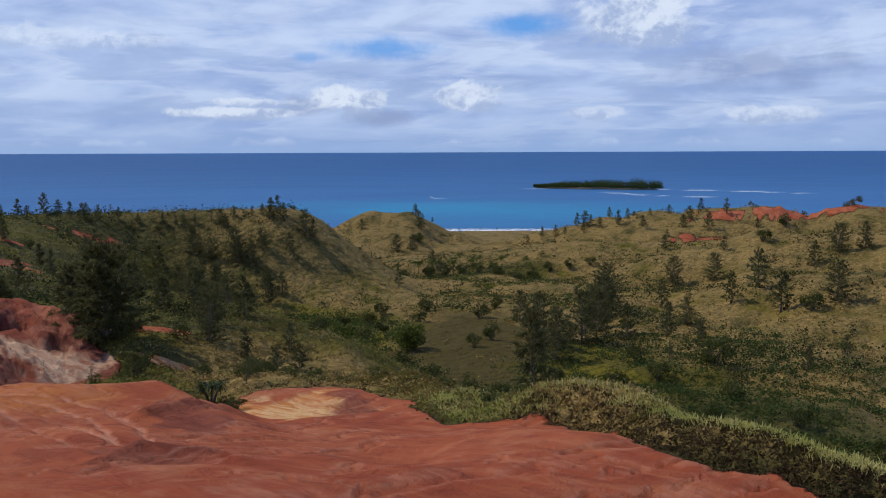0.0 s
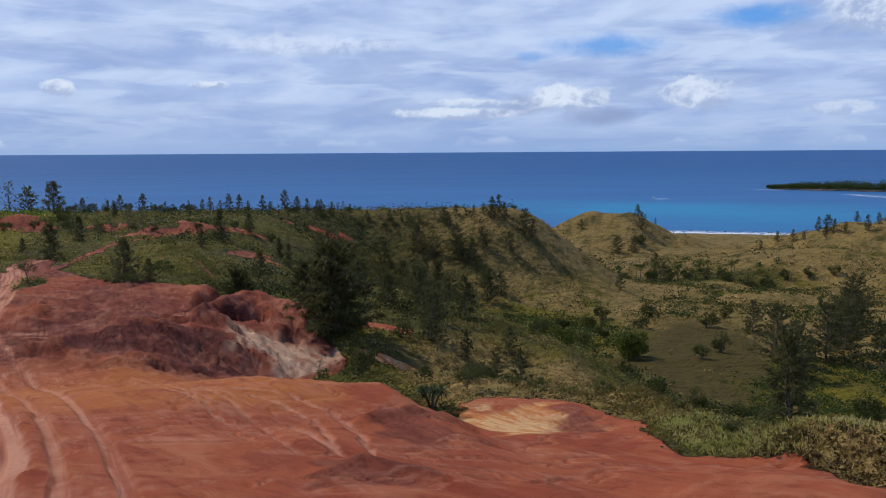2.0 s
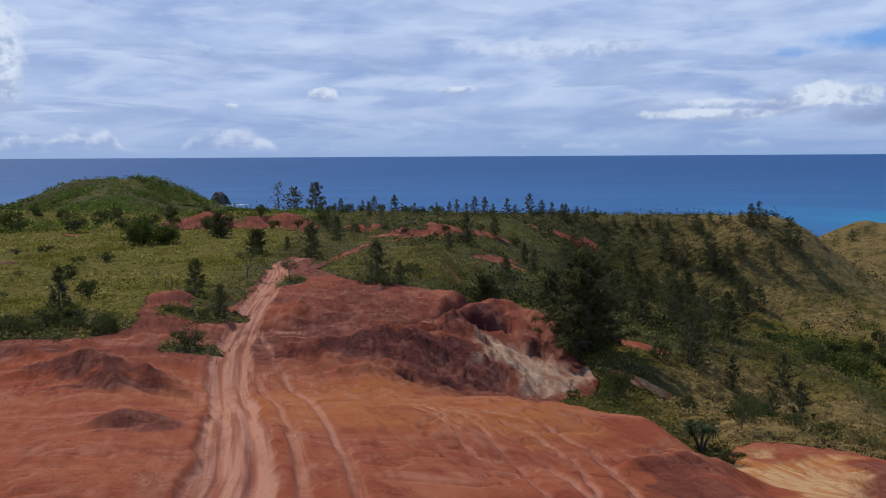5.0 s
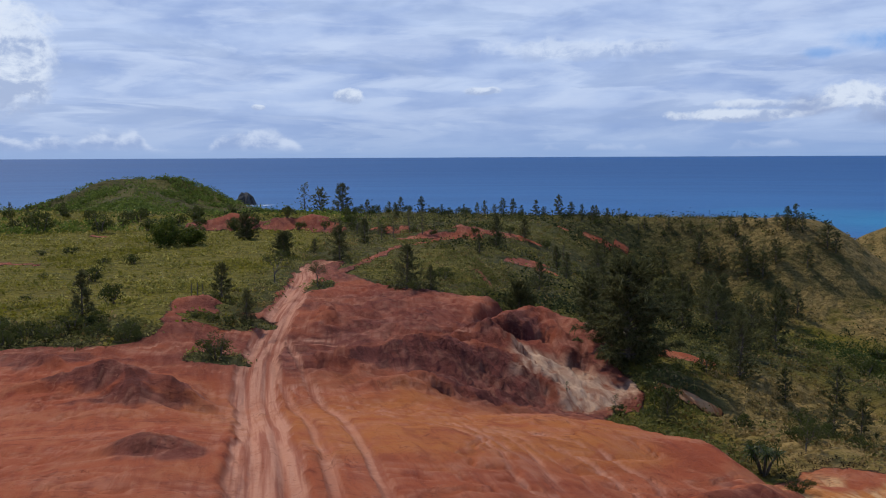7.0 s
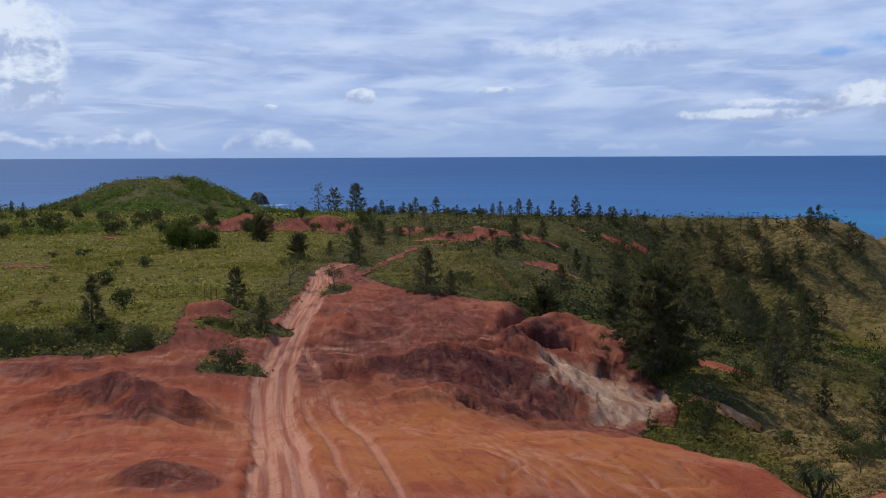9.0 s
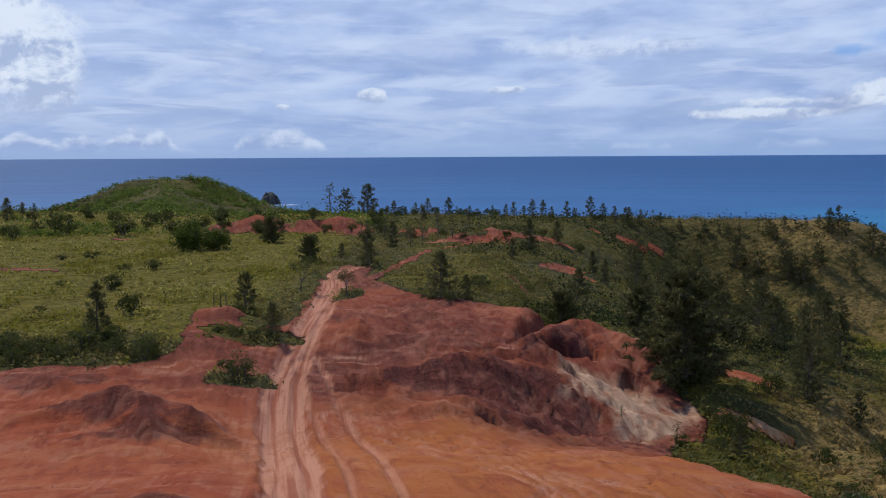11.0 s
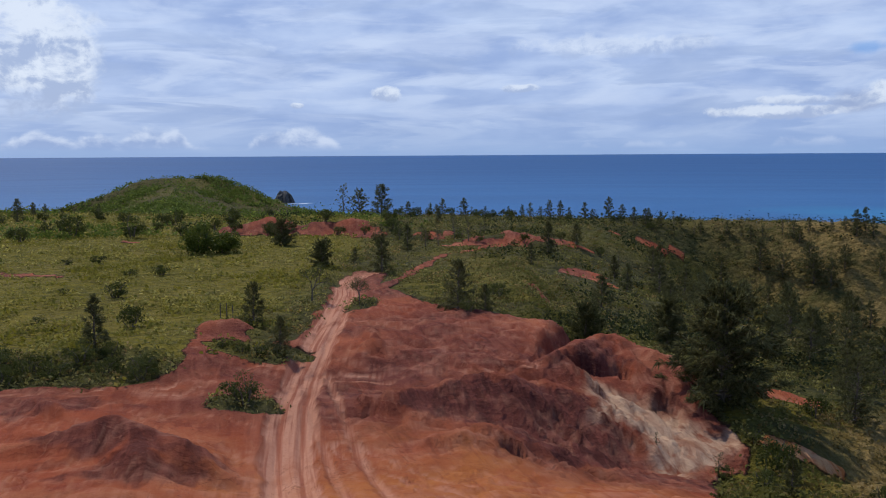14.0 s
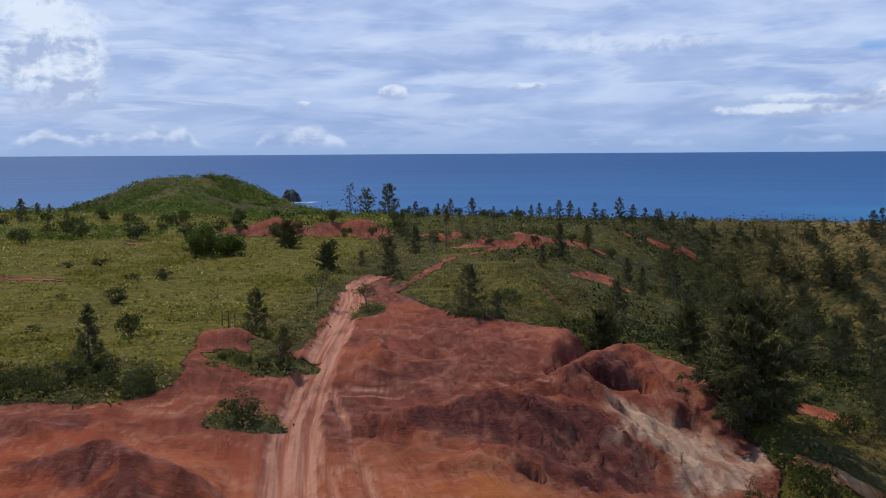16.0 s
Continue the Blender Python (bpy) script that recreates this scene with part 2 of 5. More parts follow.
TRACK = [(-3, -30), (-4.5, 25), (-5.8, 36), (-7.1, 42.4), (-9.4, 52.8), (-12.1, 63.4), (-13, 67.9), (-14.1, 73.9), (-15, 81.6), (-15.2, 87.4), (-15.6, 94.3), (-16.4, 105.9), (-17.4, 116.9), (-18.9, 126.2), (-17.7, 134.5), (-15.9, 138.6)]
SIDE_TRACK = [(-1, 24), (-1.8, 30.8), (-2.8, 37.3), (-4.2, 44.7), (-6.9, 56.7), (-10.3, 67.3), (-12.6, 76.1), (-14, 81)]
FAR_TRACK = [(-16, 110), (-13, 123), (-10.4, 140), (-7.4, 157), (-2.9, 166), (2, 178)]
WASH = [(-0.5, 66.2, 54.5), (2.5, 68.6, 53.2), (6, 70.7, 51.9), (9.5, 72.5, 51.3), (13, 73.4, 51.2), (17.6, 71.6, 51.2), (24, 74, 49.8), (36, 80, 47.5)]
GULLY = [(6.8, 86.2, 54.6), (8.0, 82.8, 53.9), (8.6, 79.5, 53.0), (9.6, 76.6, 52.2), (11, 74.4, 51.5)]
CREST = [(-10.5, 74.5, 55.4), (-7.8, 73.9, 55.9), (-4.4, 76, 56.1), (-1.5, 77.3, 56.2), (0.5, 77.9, 56.1), (3, 78.4, 55.5), (5.4, 78.7, 54.6)]
SHOULDER = [(0.8, 84), (1.4, 88), (3.4, 94), (4.8, 98.5), (5.0, 106)]
PITS = [(7.6, 86.4, 2.7, 1.2, 1.25), (5.6, 87.0, 1.1, 0.9, 0.7), (0.0, 67.9, 0.9, 0.55, 0.9), (-9.6, 72.2, 1.6, 1.0, 0.6), (11.6, 80.5, 1.0, 2.2, 0.9)]
SPURS = [
    [(-6.5, 75, 56), (-6.2, 72.6, 55.4), (-6, 70, 54.9)], [(-1.5, 77.3, 56.1), (0.6, 74.4, 54.6), (2.2, 71.6, 52.8)], [(1.2, 78, 56), (3.0, 75.4, 54.4), (4.8, 72.6, 52.4)], [(3.2, 78.4, 55.5), (5.2, 76.4, 54.1), (7.2, 73.6, 52.1)],
    [(0.5, 81.5, 55.1), (2.6, 83.6, 55.5), (4.2, 85, 56.1), (6.6, 89.4, 56.0), (9.6, 93.6, 55.4), (12, 90.5, 55.1), (13.4, 87, 54.7)], [(5.2, 83, 55.6), (6.6, 80.5, 54.6), (8, 78, 53.2)],
    [(9.8, 91, 55.2), (10.8, 86.5, 54.6), (11.1, 82, 53.4), (12, 78, 52.2)], [(13.2, 87.5, 54.6), (13.6, 84, 53.9), (14, 79.5, 52.3)],
    [(-4.8, 66.4, 55.5), (-2.6, 68.4, 55.6), (-1, 69.4, 55.5), (0.2, 68.6, 54.9)],
    [(-32, 70.6, 56.2), (-29.6, 70, 56.5), (-27, 67.8, 56.9), (-24.8, 66, 56.4)], [(-25.6, 60.4, 57.2), (-23, 61.6, 57.7), (-20.8, 62, 58.1), (-18.8, 61.2, 57.6), (-16.6, 60.2, 57.2), (-15, 59, 56.6)], [(-19.4, 61.4, 57.7), (-18.2, 59, 57.4), (-17.2, 57, 57.0)],
    [(-10.6, 88.5, 56.2), (-12.0, 95, 56.0), (-13, 102, 55.5)],
    [(9.8, 42.2, 57.5), (12.6, 44.2, 57.0), (14.0, 46.4, 56.3), (15.4, 47.4, 55.4)], [(5.6, 30.2, 59.7), (7.2, 31.9, 59.4), (8.8, 30, 59.3), (9.6, 27.4, 59.4)],
]
TRAILS = [
    [(-9.5, 66), (-7.5, 63.6), (-2.6, 58.6), (1.3, 53.2), (4.1, 51.3), (6.5, 48.3), (7.8, 45.1), (8, 39.5), (7.5, 34.1)],
    [(1.4, 53.1), (2.5, 50.9), (4.5, 45.6), (5.7, 38.4), (5.9, 34.4)],
    [(-4.3, 58.5), (0.1, 53), (2.4, 49.6), (3.2, 46.5), (3.4, 42)],
    [(-14.9, 81.4), (-17.9, 81.3), (-20.5, 77.8), (-21.9, 73.4), (-26.7, 72.1), (-31.2, 71.2), (-50, 69)],
    [(-12.7, 81.7), (-8.7, 82.3), (-4.7, 84.5), (-0.5, 84.5), (1.9, 83.3)],
]
MOUNDS = [(-11.4, 42.6, 1.6, 1.2, 0.5), (-23.5, 92, 2.4, 1.3, 1.0), (24.8, 50.5, 1.8, 2.6, 0.35), (-49, 205.5, 9, 4.5, 3.0), (-29, 204.5, 11, 4.5, 3.0), (-9, 196, 7, 4, 1.4), (4, 182.5, 9, 4, 1.8), (-36, 200, 4, 5, 1.2)]
# the last oval darkens the hollow under the dome: overhang shade in the colour
ROCKS_AND_SHADE = [(-17.8, 57.8, 3.2, 1.8), (-17, 60, 3.5, 1.6), (-21.5, 62, 4.0, 1.6), (-28.5, 69, 4.5, 2.0), (-11.2, 41.8, 2.0, 1.6), (11.8, 40.5, 1.8, 4.5), (7.6, 30, 2.2, 2.4), (24.3, 48.6, 2.4, 3.2), (2.5, 75, 5.0, 3.4), (7.8, 87.4, 2.0, 1.8)]
SCARS = [(-48.5, 201, 8, 6, 0), (-34.5, 200, 3.0, 7, 20), (-29, 203, 3.0, 6, -15), (-25, 197, 4.5, 6, 10), (1.5, 178, 8, 3.4, 10), (8, 181.5, 5, 3.2, 15), (16, 189.5, 5.5, 4.0, 0), (5.4, 124, 1.4, 2.4, 0), (15.5, 152, 4.2, 5.5, 10), (-63, 127, 4.5, 2, 0),
         (-68.7, 179.3, 3.4, 1.6, 0), (19.6, 74.9, 2.3, 0.75, -14), (43, 232, 9, 2, 10), (-9, 192.5, 5.5, 2.6, 0), (21.5, 87, 2.4, 1.6, 0), (293, 241.5, 11, 5, -40), (322, 250, 13, 6, -45), (338, 236, 14, 8, -55), (355, 217, 16, 8, -60)]


# long sections down the bare shoulder, each at one x: (y, height)
SECTIONS = {
    -26: [(20, 61.5), (42, 58.2), (52, 57.0), (60, 56.9), (67, 56.4), (74, 56.0), (79, 57.1), (88, 56.6), (100, 55.8)],
    -19: [(20, 62.0), (42, 58.9), (51, 57.1), (57, 56.9), (66, 56.0), (72, 55.9), (80, 55.5), (88, 55.8), (100, 55.6)],
    -12: [(20, 62.4), (28, 61.4), (43, 59.4), (53, 56.5), (62, 54.9), (66, 55.1), (71, 55.3), (81, 54.5), (89, 55.6), (96, 55.7), (102, 55.3)],
    -3: [(20, 62.0), (27, 60.7), (34, 59.6), (40, 58.9), (47, 57.7), (51, 57.2), (57.5, 55.9), (62, 55.0), (66, 54.9), (72, 54.6), (80, 54.6), (84, 55.2), (92, 55.3), (100, 55.6), (108, 54.8)],
    5: [(20, 61.2), (27, 60.2), (36, 58.6), (43, 57.4), (47, 56.9), (52, 57.0), (55, 56.4), (59, 55.3), (64, 53.7), (70, 52.2), (76, 52.4), (84, 54.4), (92, 55.2), (99, 55.6), (106, 54.0)],
    13: [(20, 60.0), (26, 59.0), (33, 57.4), (40, 57.0), (46, 56.2), (50, 56.5), (54, 55.6), (58, 54.2), (64, 52.6), (70, 51.6), (76, 51.5), (84, 53.0), (90, 54.4), (98, 53.6)],
    17: [(20, 59.5), (30, 57.0), (40.5, 55.6), (46, 54.2), (52, 53.2), (58, 52.7), (64, 52.4), (71, 51.8), (78, 51.6), (88, 53.0)],
    23: [(18, 59.2), (27, 57.8), (35, 55.7), (42, 54.4), (48.7, 53.1), (54, 52.9), (59, 53.4), (64, 52.3), (72, 51.0), (80, 50.6), (88, 51.6)],
    30: [(18, 56.6), (26, 56.4), (36, 55.6), (42, 54.4), (48, 53.2), (52, 53.0), (55, 52.8), (62, 51.0), (72, 48.6)],
}


def apron(x, y):
    """The bare shoulder under the track, from one section to the next."""
    at = list(SECTIONS)
    lines = []
    for line in SECTIONS.values():
        ys, zs = zip(*line)
        lines.append(sum(w * np.interp(y + dy, ys, zs) for dy, w in ((-2.4, 0.2), (-1.0, 0.3), (1.0, 0.3), (2.4, 0.2))))
    z = lines[0]
    for a, b, line in zip(at[:-1], at[1:], lines[1:]):
        t = np.clip((x - a) / (b - a), 0, 1)
        z = z + (line - z) * (0.5 * t + 0.5 * t * t * (3 - 2 * t))
    return z


def apron_mask(x, y):
    m = smooth(-42, -28, x) * smooth(33.5, 29.5, x - 0.12 * (y - 30)) * smooth(112, 98, y) * smooth(-40, -20, y)
    return m * (1 - smooth(14, 18, x) * smooth(66, 74, y))


def bare_ground(x, y):
    """0 under plants, 1 on bare earth."""
    wob = 1.6 * fbm(x / 4.0, y / 4.0, 4, 31)
    m = smooth(-0.7, 0.5, inside(x, y, BARE) + wob)
    for cx, cy, rx, ry, turn in SCARS:
        m = np.maximum(m, smooth(1.12, 0.88, oval(x, y, cx, cy, rx, ry, turn) + 1.1 * fbm(x / 4.0, y / 2.6, 4, 40)))
    d = along(x, y, FAR_TRACK)[0]
    m = np.maximum(m, smooth(0.85, 0.45, d + 0.45 * wob))
    m = m * smooth(0.7, 1.1, oval(x, y, -14.2, 110, 1.5, 5.5, -8) + 0.5 * fbm(x / 1.5, y / 1.5, 3, 46))
    # the bush patch beside the track
    m = m * smooth(0.75, 1.1, oval(x, y, -16.9, 72.2, 2.3, 2.0) + 0.6 * fbm(x / 1.5, y / 1.5, 3, 44))
    m = m * smooth(0.75, 1.1, np.minimum(oval(x, y, -19.8, 85.6, 4.4, 3.0, 8), oval(x, y, -19.4, 92.5, 2.1, 6.5, -4)) + 0.5 * fbm(x / 1.5, y / 1.5, 3, 45))
    return m


def bank_zone(x, y):
    """1 along the turf bank that edges the bare slope."""
    return smooth(1.2, 0.85, oval(x, y, 29.0, 22, 8, 15, -18))


def gully(x, y):
    """1 in the overgrown gully behind the bank and on the wet valley floor."""
    rough = 0.5 * fbm(x / 14, y / 14, 3, 93)
    return np.maximum(smooth(1.15, 0.8, oval(x, y, 86, 74, 22, 54, -27) + rough), smooth(1.15, 0.8, np.minimum(oval(x, y, 82, 166, 17, 28, 15), oval(x, y, 168, 238, 26, 12, -15)) + rough))


def marshy(x, y):
    """1 on the flat brown reed bed in the valley."""
    return smooth(1.15, 0.8, oval(x, y, 92, 132, 14, 40, -36) + 0.4 * fbm(x / 12, y / 12, 3, 47))


def base_ground(x, y):
    s = 0.55 * x + 0.83 * y
    valley = np.interp(s, [-100, 0, 100, 150, 205, 490, 700, 742, 900], [50, 41, 36, 34.3, 31, 20, 3.5, 0.0, -8])
    valley = np.minimum(valley, np.interp(y - 0.6 * np.maximum(x, 0), [430, 640], [48, -8]))
    plateau = 56.2 - 0.016 * np.maximum(y - 60, 0) + 0.9 * fbm(x / 60, y / 60, 3, 5) + 0.012 * np.clip(-x - 20, 0, 100)
    plateau = plateau - 0.085 * np.maximum(y - np.interp(x, [0, 30, 80], [275, 255, 242]), 0) * smooth(-60, 0, x)
    plateau = plateau - 0.068 * np.maximum(y - 262, 0) * smooth(0, -60, x)
    d = inside(x, y, PLATEAU)
    width = np.interp(y, [20, 42, 62, 110, 190], [40, 50, 68, 82, 52])
    top = smooth(-1, 0, (d + 8.0 * fbm(x / 40, y / 40, 3, 8) * smooth(10, 60, -d)) / width)
    top = top ** (1 + 0.7 * smooth(40, 62, x))
    h = valley + (np.maximum(plateau, valley) - valley) * top
    for pts, slope, soft in (
        ([(178, 154, 33), (187, 142, 36.5), (195, 131, 39), (206, 113, 40.5), (225, 85, 43), (240, 40, 46), (250, -60, 50)], 0.33, 14),
        ([(180, 152, 33), (150, 145, 33), (120, 130, 33)], 0.26, 14),
        ([(32, 42, 54.0), (30.4, 36, 55.1), (29.2, 29, 56.5), (27.0, 20, 57.2), (25.0, 12, 57.6), (30, -20, 58)], 0.6, 2.5),
        ([(18.5, 57.5, 53.2), (21.5, 59, 53.9), (24.5, 58, 54.2), (29.5, 55.5, 53.6), (32.5, 53, 53.0), (37, 46.5, 52.4)], 0.55, 1.2),
        ([(215, 178, 39), (225, 166, 44), (236, 150, 45.5), (245, 135, 47), (262, 100, 49), (280, 0, 52)], 0.40, 12),
        ([(188, 271, 30), (211, 254, 34), (227, 239, 36), (243, 224, 35.5), (256, 208, 36.5), (270, 190, 40)], 0.30, 16),
        ([(262, 330, 26), (271, 321, 31), (287, 306, 37), (308, 285, 43), (333, 255, 42.5), (345, 239, 44.5), (352, 229, 42.5), (361, 215, 45), (375, 190, 46), (400, 100, 50)], 0.36, 12),
        ([(190, 420, 24), (204, 413, 31), (216, 406, 37), (228, 400, 39.5), (238, 394, 38), (257, 382, 26)], 0.36, 10),
        ([(-345, 505, 24), (-300, 515, 31), (-261, 524, 36.5), (-247, 545, 44), (-234, 570, 50.5), (-230, 580, 55), (-221, 589, 56.5), (-202, 601, 56.6), (-184, 611, 56.0), (-178, 617, 52), (-169, 622, 48.5), (-156, 631, 41)], 0.62, 4),
        ([(-184, 605, 53), (-205, 800, 33), (-270, 1100, 14), (-302, 1280, 6)], 0.8, 6),
        ([(-205, 596, 55.5), (-195, 545, 51), (-172, 475, 45.5), (-140, 400, 43.5)], 0.32, 8),
    ):
        h = raise_to(h, crest(x, y, pts, slope, soft))
    h = h + 1.6 * fbm(x / 22, y / 22, 4, 12) * smooth(-4, -30, d) * smooth(-2, 6, h) * (1 - 0.8 * marshy(x, y))
    h = h - 2.6 * smooth(0.05, 0.75, ridged(x / 52 + 0.4 * fbm(x / 30, y / 30, 2, 14), y / 52, 3, 13)) * smooth(85, 125, x + 0.1 * y) * smooth(-20, -45, d) * smooth(8, 22, h) * (1 - marshy(x, y))
    return h, d


def carve(x, y, h, line, wall, bed=0.5):
    d, z = along(x, y, line)
    cut = z + wall * np.maximum(d - bed, 0) + 0.35 * fbm(x / 2.0, y / 2.0, 3, 23)
    return np.where(d < 14, -raise_to(-h, -cut, 0.5), h)


FACE = [(-8, 73.2), (-4.4, 75.6), (-1.5, 76.9), (0.5, 77.4), (3, 77.9), (5.4, 78.2), (7, 76), (7.9, 73), (6.8, 70.4), (4, 69.2), (1.4, 69.2), (-0.6, 70.2), (-2.6, 71.8), (-5, 72)]


def rockiness(x, y):
    """1 on the hard dark maroon outcrops; the dome's hollow carries painted shade."""
    m = 0.85 * smooth(17, 15, x) * smooth(62, 70, y + 0.15 * x) * (0.7 + 0.9 * fbm(x / 6, y / 6, 3, 34))
    for cx, cy, rx, ry in ROCKS_AND_SHADE:
        m = np.maximum(m, (0.85 if cx < -10 else 0.6 if cy < 55 else 1.1) * smooth(1.15, 0.75, oval(x, y, cx, cy, rx, ry) + 1.0 * fbm(x / 1.7, y / 1.7, 4, 33)))
    m = np.maximum(m, 1.3 * smooth(-0.5, 0.5, inside(x, y, FACE) + 0.9 * fbm(x / 1.7, y / 1.7, 3, 37)))
    return m


def seams(x, y, shift=0.0):
    """Narrow cracks that wander over the bare earth."""
    wob = 0.6 * fbm(x / 3, y / 3, 3, 61)
    return np.exp(-((np.abs(fbm(x / 5.0 + wob, y / 3.4, 3, 65)) - shift) / 0.045) ** 2)


def tyre_marks(x, y):
    """Depth of the wheel marks beside the main track, 0 to 1."""
    m = np.zeros(np.shape(x))
    for line in TRAILS:
        d = along(x, y, line)[0]
        m = np.maximum(m, smooth(0.26, 0.10, np.abs(d + 0.35 * fbm(x / 1.3, y / 1.3, 2, 36) - 0.72)))
    return m * np.clip(0.75 + 1.5 * fbm(x / 5, y / 5, 3, 35), 0, 1)


def ground_height(x, y, soil=None):
    x, y = np.asarray(x, float), np.asarray(y, float)
    h, d = base_ground(x, y)
    if soil is None:
        soil = bare_ground(x, y)
    near = smooth(170, 120, y) * smooth(120, 60, np.abs(x))
    # a worn edge where the bare ground breaks off
    edge = smooth(-30, -12, d)
    hollow = smooth(1.3, 0.9, oval(x, y, 22, 47, 9, 9))
    h = h - near * (2.4 - 2.4 * hollow) * smooth(0.0, -3.0, d + 0.7 * fbm(x / 3, y / 3, 3, 21)) * edge * smooth(30, 38, y)
    h = h - near * 1.5 * smooth(19, 0, d) * smooth(-20, -9, d) * smooth(65, 50, y) * smooth(34, 40, y + 0.25 * x - 3)
    h = h + apron_mask(x, y) * (apron(x, y) - h)
    across = lane_of(x, y, SHOULDER)[0]
    h = h - near * 2.4 * smooth(0.0, 2.6, across + 0.7 * fbm(x / 2.2, y / 2.2, 3, 26)) * smooth(8.5, 5.5, across) * smooth(85.5, 89, y) * smooth(106, 102, y)
    for cx, cy, rx, ry, up in MOUNDS:
        h = h + up * np.exp(-(oval(x, y, cx, cy, rx, ry) ** 2) * 1.2)
    # the clay mound: a broken crest over a washed-out trough
    h = np.where(near > 0, raise_to(h, crest(x, y, CREST, 0.56, 0.12) + 0.22 * fbm(x / 2, y / 2, 3, 25), 0.15), h)
    jag = 0.20 * fbm(x / 1.8, y / 1.8, 3, 24)
    for line in SPURS:
        h = np.where(near > 0, raise_to(h, crest(x, y, line, 0.62, 0.25) + jag, 0.22), h)
    h = carve(x, y, h, WASH, 0.42)
    h = carve(x, y, h, GULLY, 0.75, 0.8)
    for cx, cy, rx, ry, deep in PITS:
        h = h - deep * smooth(1.15, 0.55, oval(x, y, cx, cy, rx, ry) + 0.5 * fbm(x / 0.9, y / 0.9, 3, 27))
    across, run = lane_of(x, y, TRACK)
    rut = np.abs(across)
    side = along(x, y, SIDE_TRACK)[0]
    # hard layers stand out as ledges
    layer = smooth(1.25, 0.85, oval(x, y, -2, 88, 17, 21)) * (1 - smooth(-3, 1, x) * smooth(85, 81, y)) + 0.45 * smooth(1.2, 0.8, oval(x, y, -21, 62, 12, 6, -15))
    k = h / 0.62 + 1.3 * fbm(x / 5, y / 5, 3, 71)
    k = k - np.floor(k)
    h = h + soil * near * np.clip(layer, 0, 1) * smooth(1.5, 3.0, rut) * 0.62 * 0.75 * (smooth(0.50, 0.95, k) - k)
    off = smooth(1.3, 4.0, rut) * (0.35 + 0.65 * smooth(0.9, 3, side))
    rock = rockiness(x, y)
    # rills run down the clay mound towards the wash
    u, v = 0.55 * x + 0.83 * y, -0.83 * x + 0.55 * y
    wob = 0.6 * fbm(x / 3, y / 3, 3, 61)
    face = smooth(1.25, 0.7, oval(x, y, 2, 76, 13, 9, -10)) * smooth(-7, 1, x) + 0.22 * smooth(1.2, 0.8, oval(x, y, -4, 95, 13, 8))
    rills = ridged(u / 1.5 + 0.5 * wob, v / 10.0, 4, 55)
    h = h + soil * near * off * face * (0.75 * rills - 0.22 + 0.12 * ridged(u / 0.62 + 0.5 * wob, v / 6.0, 3, 63))
    # hummocks, rock ledges and small cracks
    h = h + soil * near * off * (0.42 * fbm(x / 7, y / 7, 4, 50) + 0.22 * ridged(x / 3.6 + wob, y / 4.4, 4, 56) * smooth(52, 62, y))
    rock = np.clip((rock - 0.4) / 0.6, 0, 1) * smooth(58, 68, y + 0.6 * x)
    h = h + soil * near * rock * off * (0.16 * ridged(u / 0.9, v / 3.0, 3, 57) + 0.05 * fbm(x / 0.5, y / 0.5, 3, 59))
    h = h - soil * near * off * 0.16 * seams(x, y)
    h = h + soil * near * 0.09 * ridged(x / 1.2, y / 1.6, 3, 58) * off * smooth(50, 62, y)
    # the sunken track with its ruts, and the lighter marks beside it
    wear = fbm(x / 2.2, y / 2.2, 3, 66)
    ragged = rut + 0.40 * fbm(across / 3, run / 1.6, 3, 67)
    bed = smooth(1.55, 1.20, ragged)
    h = h - near * 0.24 * bed - near * bed * (0.16 + 0.12 * wear) * np.exp(-((rut - 0.66) / 0.22) ** 2) - near * bed * 0.16 * fbm(across / 0.36, run / 16.0, 2, 68) + near * 0.05 * np.exp(-((ragged - 1.62) / 0.2) ** 2)
    h = h - near * 0.17 * smooth(0.34, 0.18, np.abs(side - 0.9 + 0.2 * wear))
    h = h - soil * near * 0.10 * tyre_marks(x, y)
    h = h + soil * smooth(150, 190, y) * 0.9 * ridged(x / 4.5, y / 4.5, 3, 73)
    # the turf bank beside the bare slope
    h = h + 1.6 * bank_zone(x, y) * smooth(0.0, 2.2, -inside(x, y, BARE) + 0.5 * fbm(x / 1.6, y / 1.6, 3, 91)) * smooth(6.0, 2.4, -inside(x, y, BARE)) - 3.0 * bank_zone(x, y) * smooth(3.0, 9.0, -inside(x, y, BARE))
    h = h + (1 - soil) * (0.55 * fbm(x / 3.6, y / 3.6, 4, 70) - 0.05) * smooth(420, 250, np.hypot(x, y)) * (1 - 0.6 * meadow(x, y, h))
    return h


def meadow(x, y, z):
    return smooth(-16, -24, x + 0.02 * y) * smooth(330, 240, y) * smooth(0.6, 1.0, oval(x, y, -34, 77, 16, 6))


def slope(x, y, z):
    return (1 - marshy(x, y)) * np.clip(1.0 - meadow(x, y, z), 0, 1) * smooth(72, 42, x - 0.1 * y) * smooth(0.75, 1.1, oval(x, y, 31, 24, 6.5, 17, -18))


def dry_hill(x, y, z):
    return (1 - 0.95 * marshy(x, y)) * (1 - 0.9 * gully(x, y)) * np.clip(smooth(38, 66, x - 0.1 * y) + smooth(1.15, 0.8, oval(x, y, 31, 24, 6.5, 17, -18)), 0, 1)


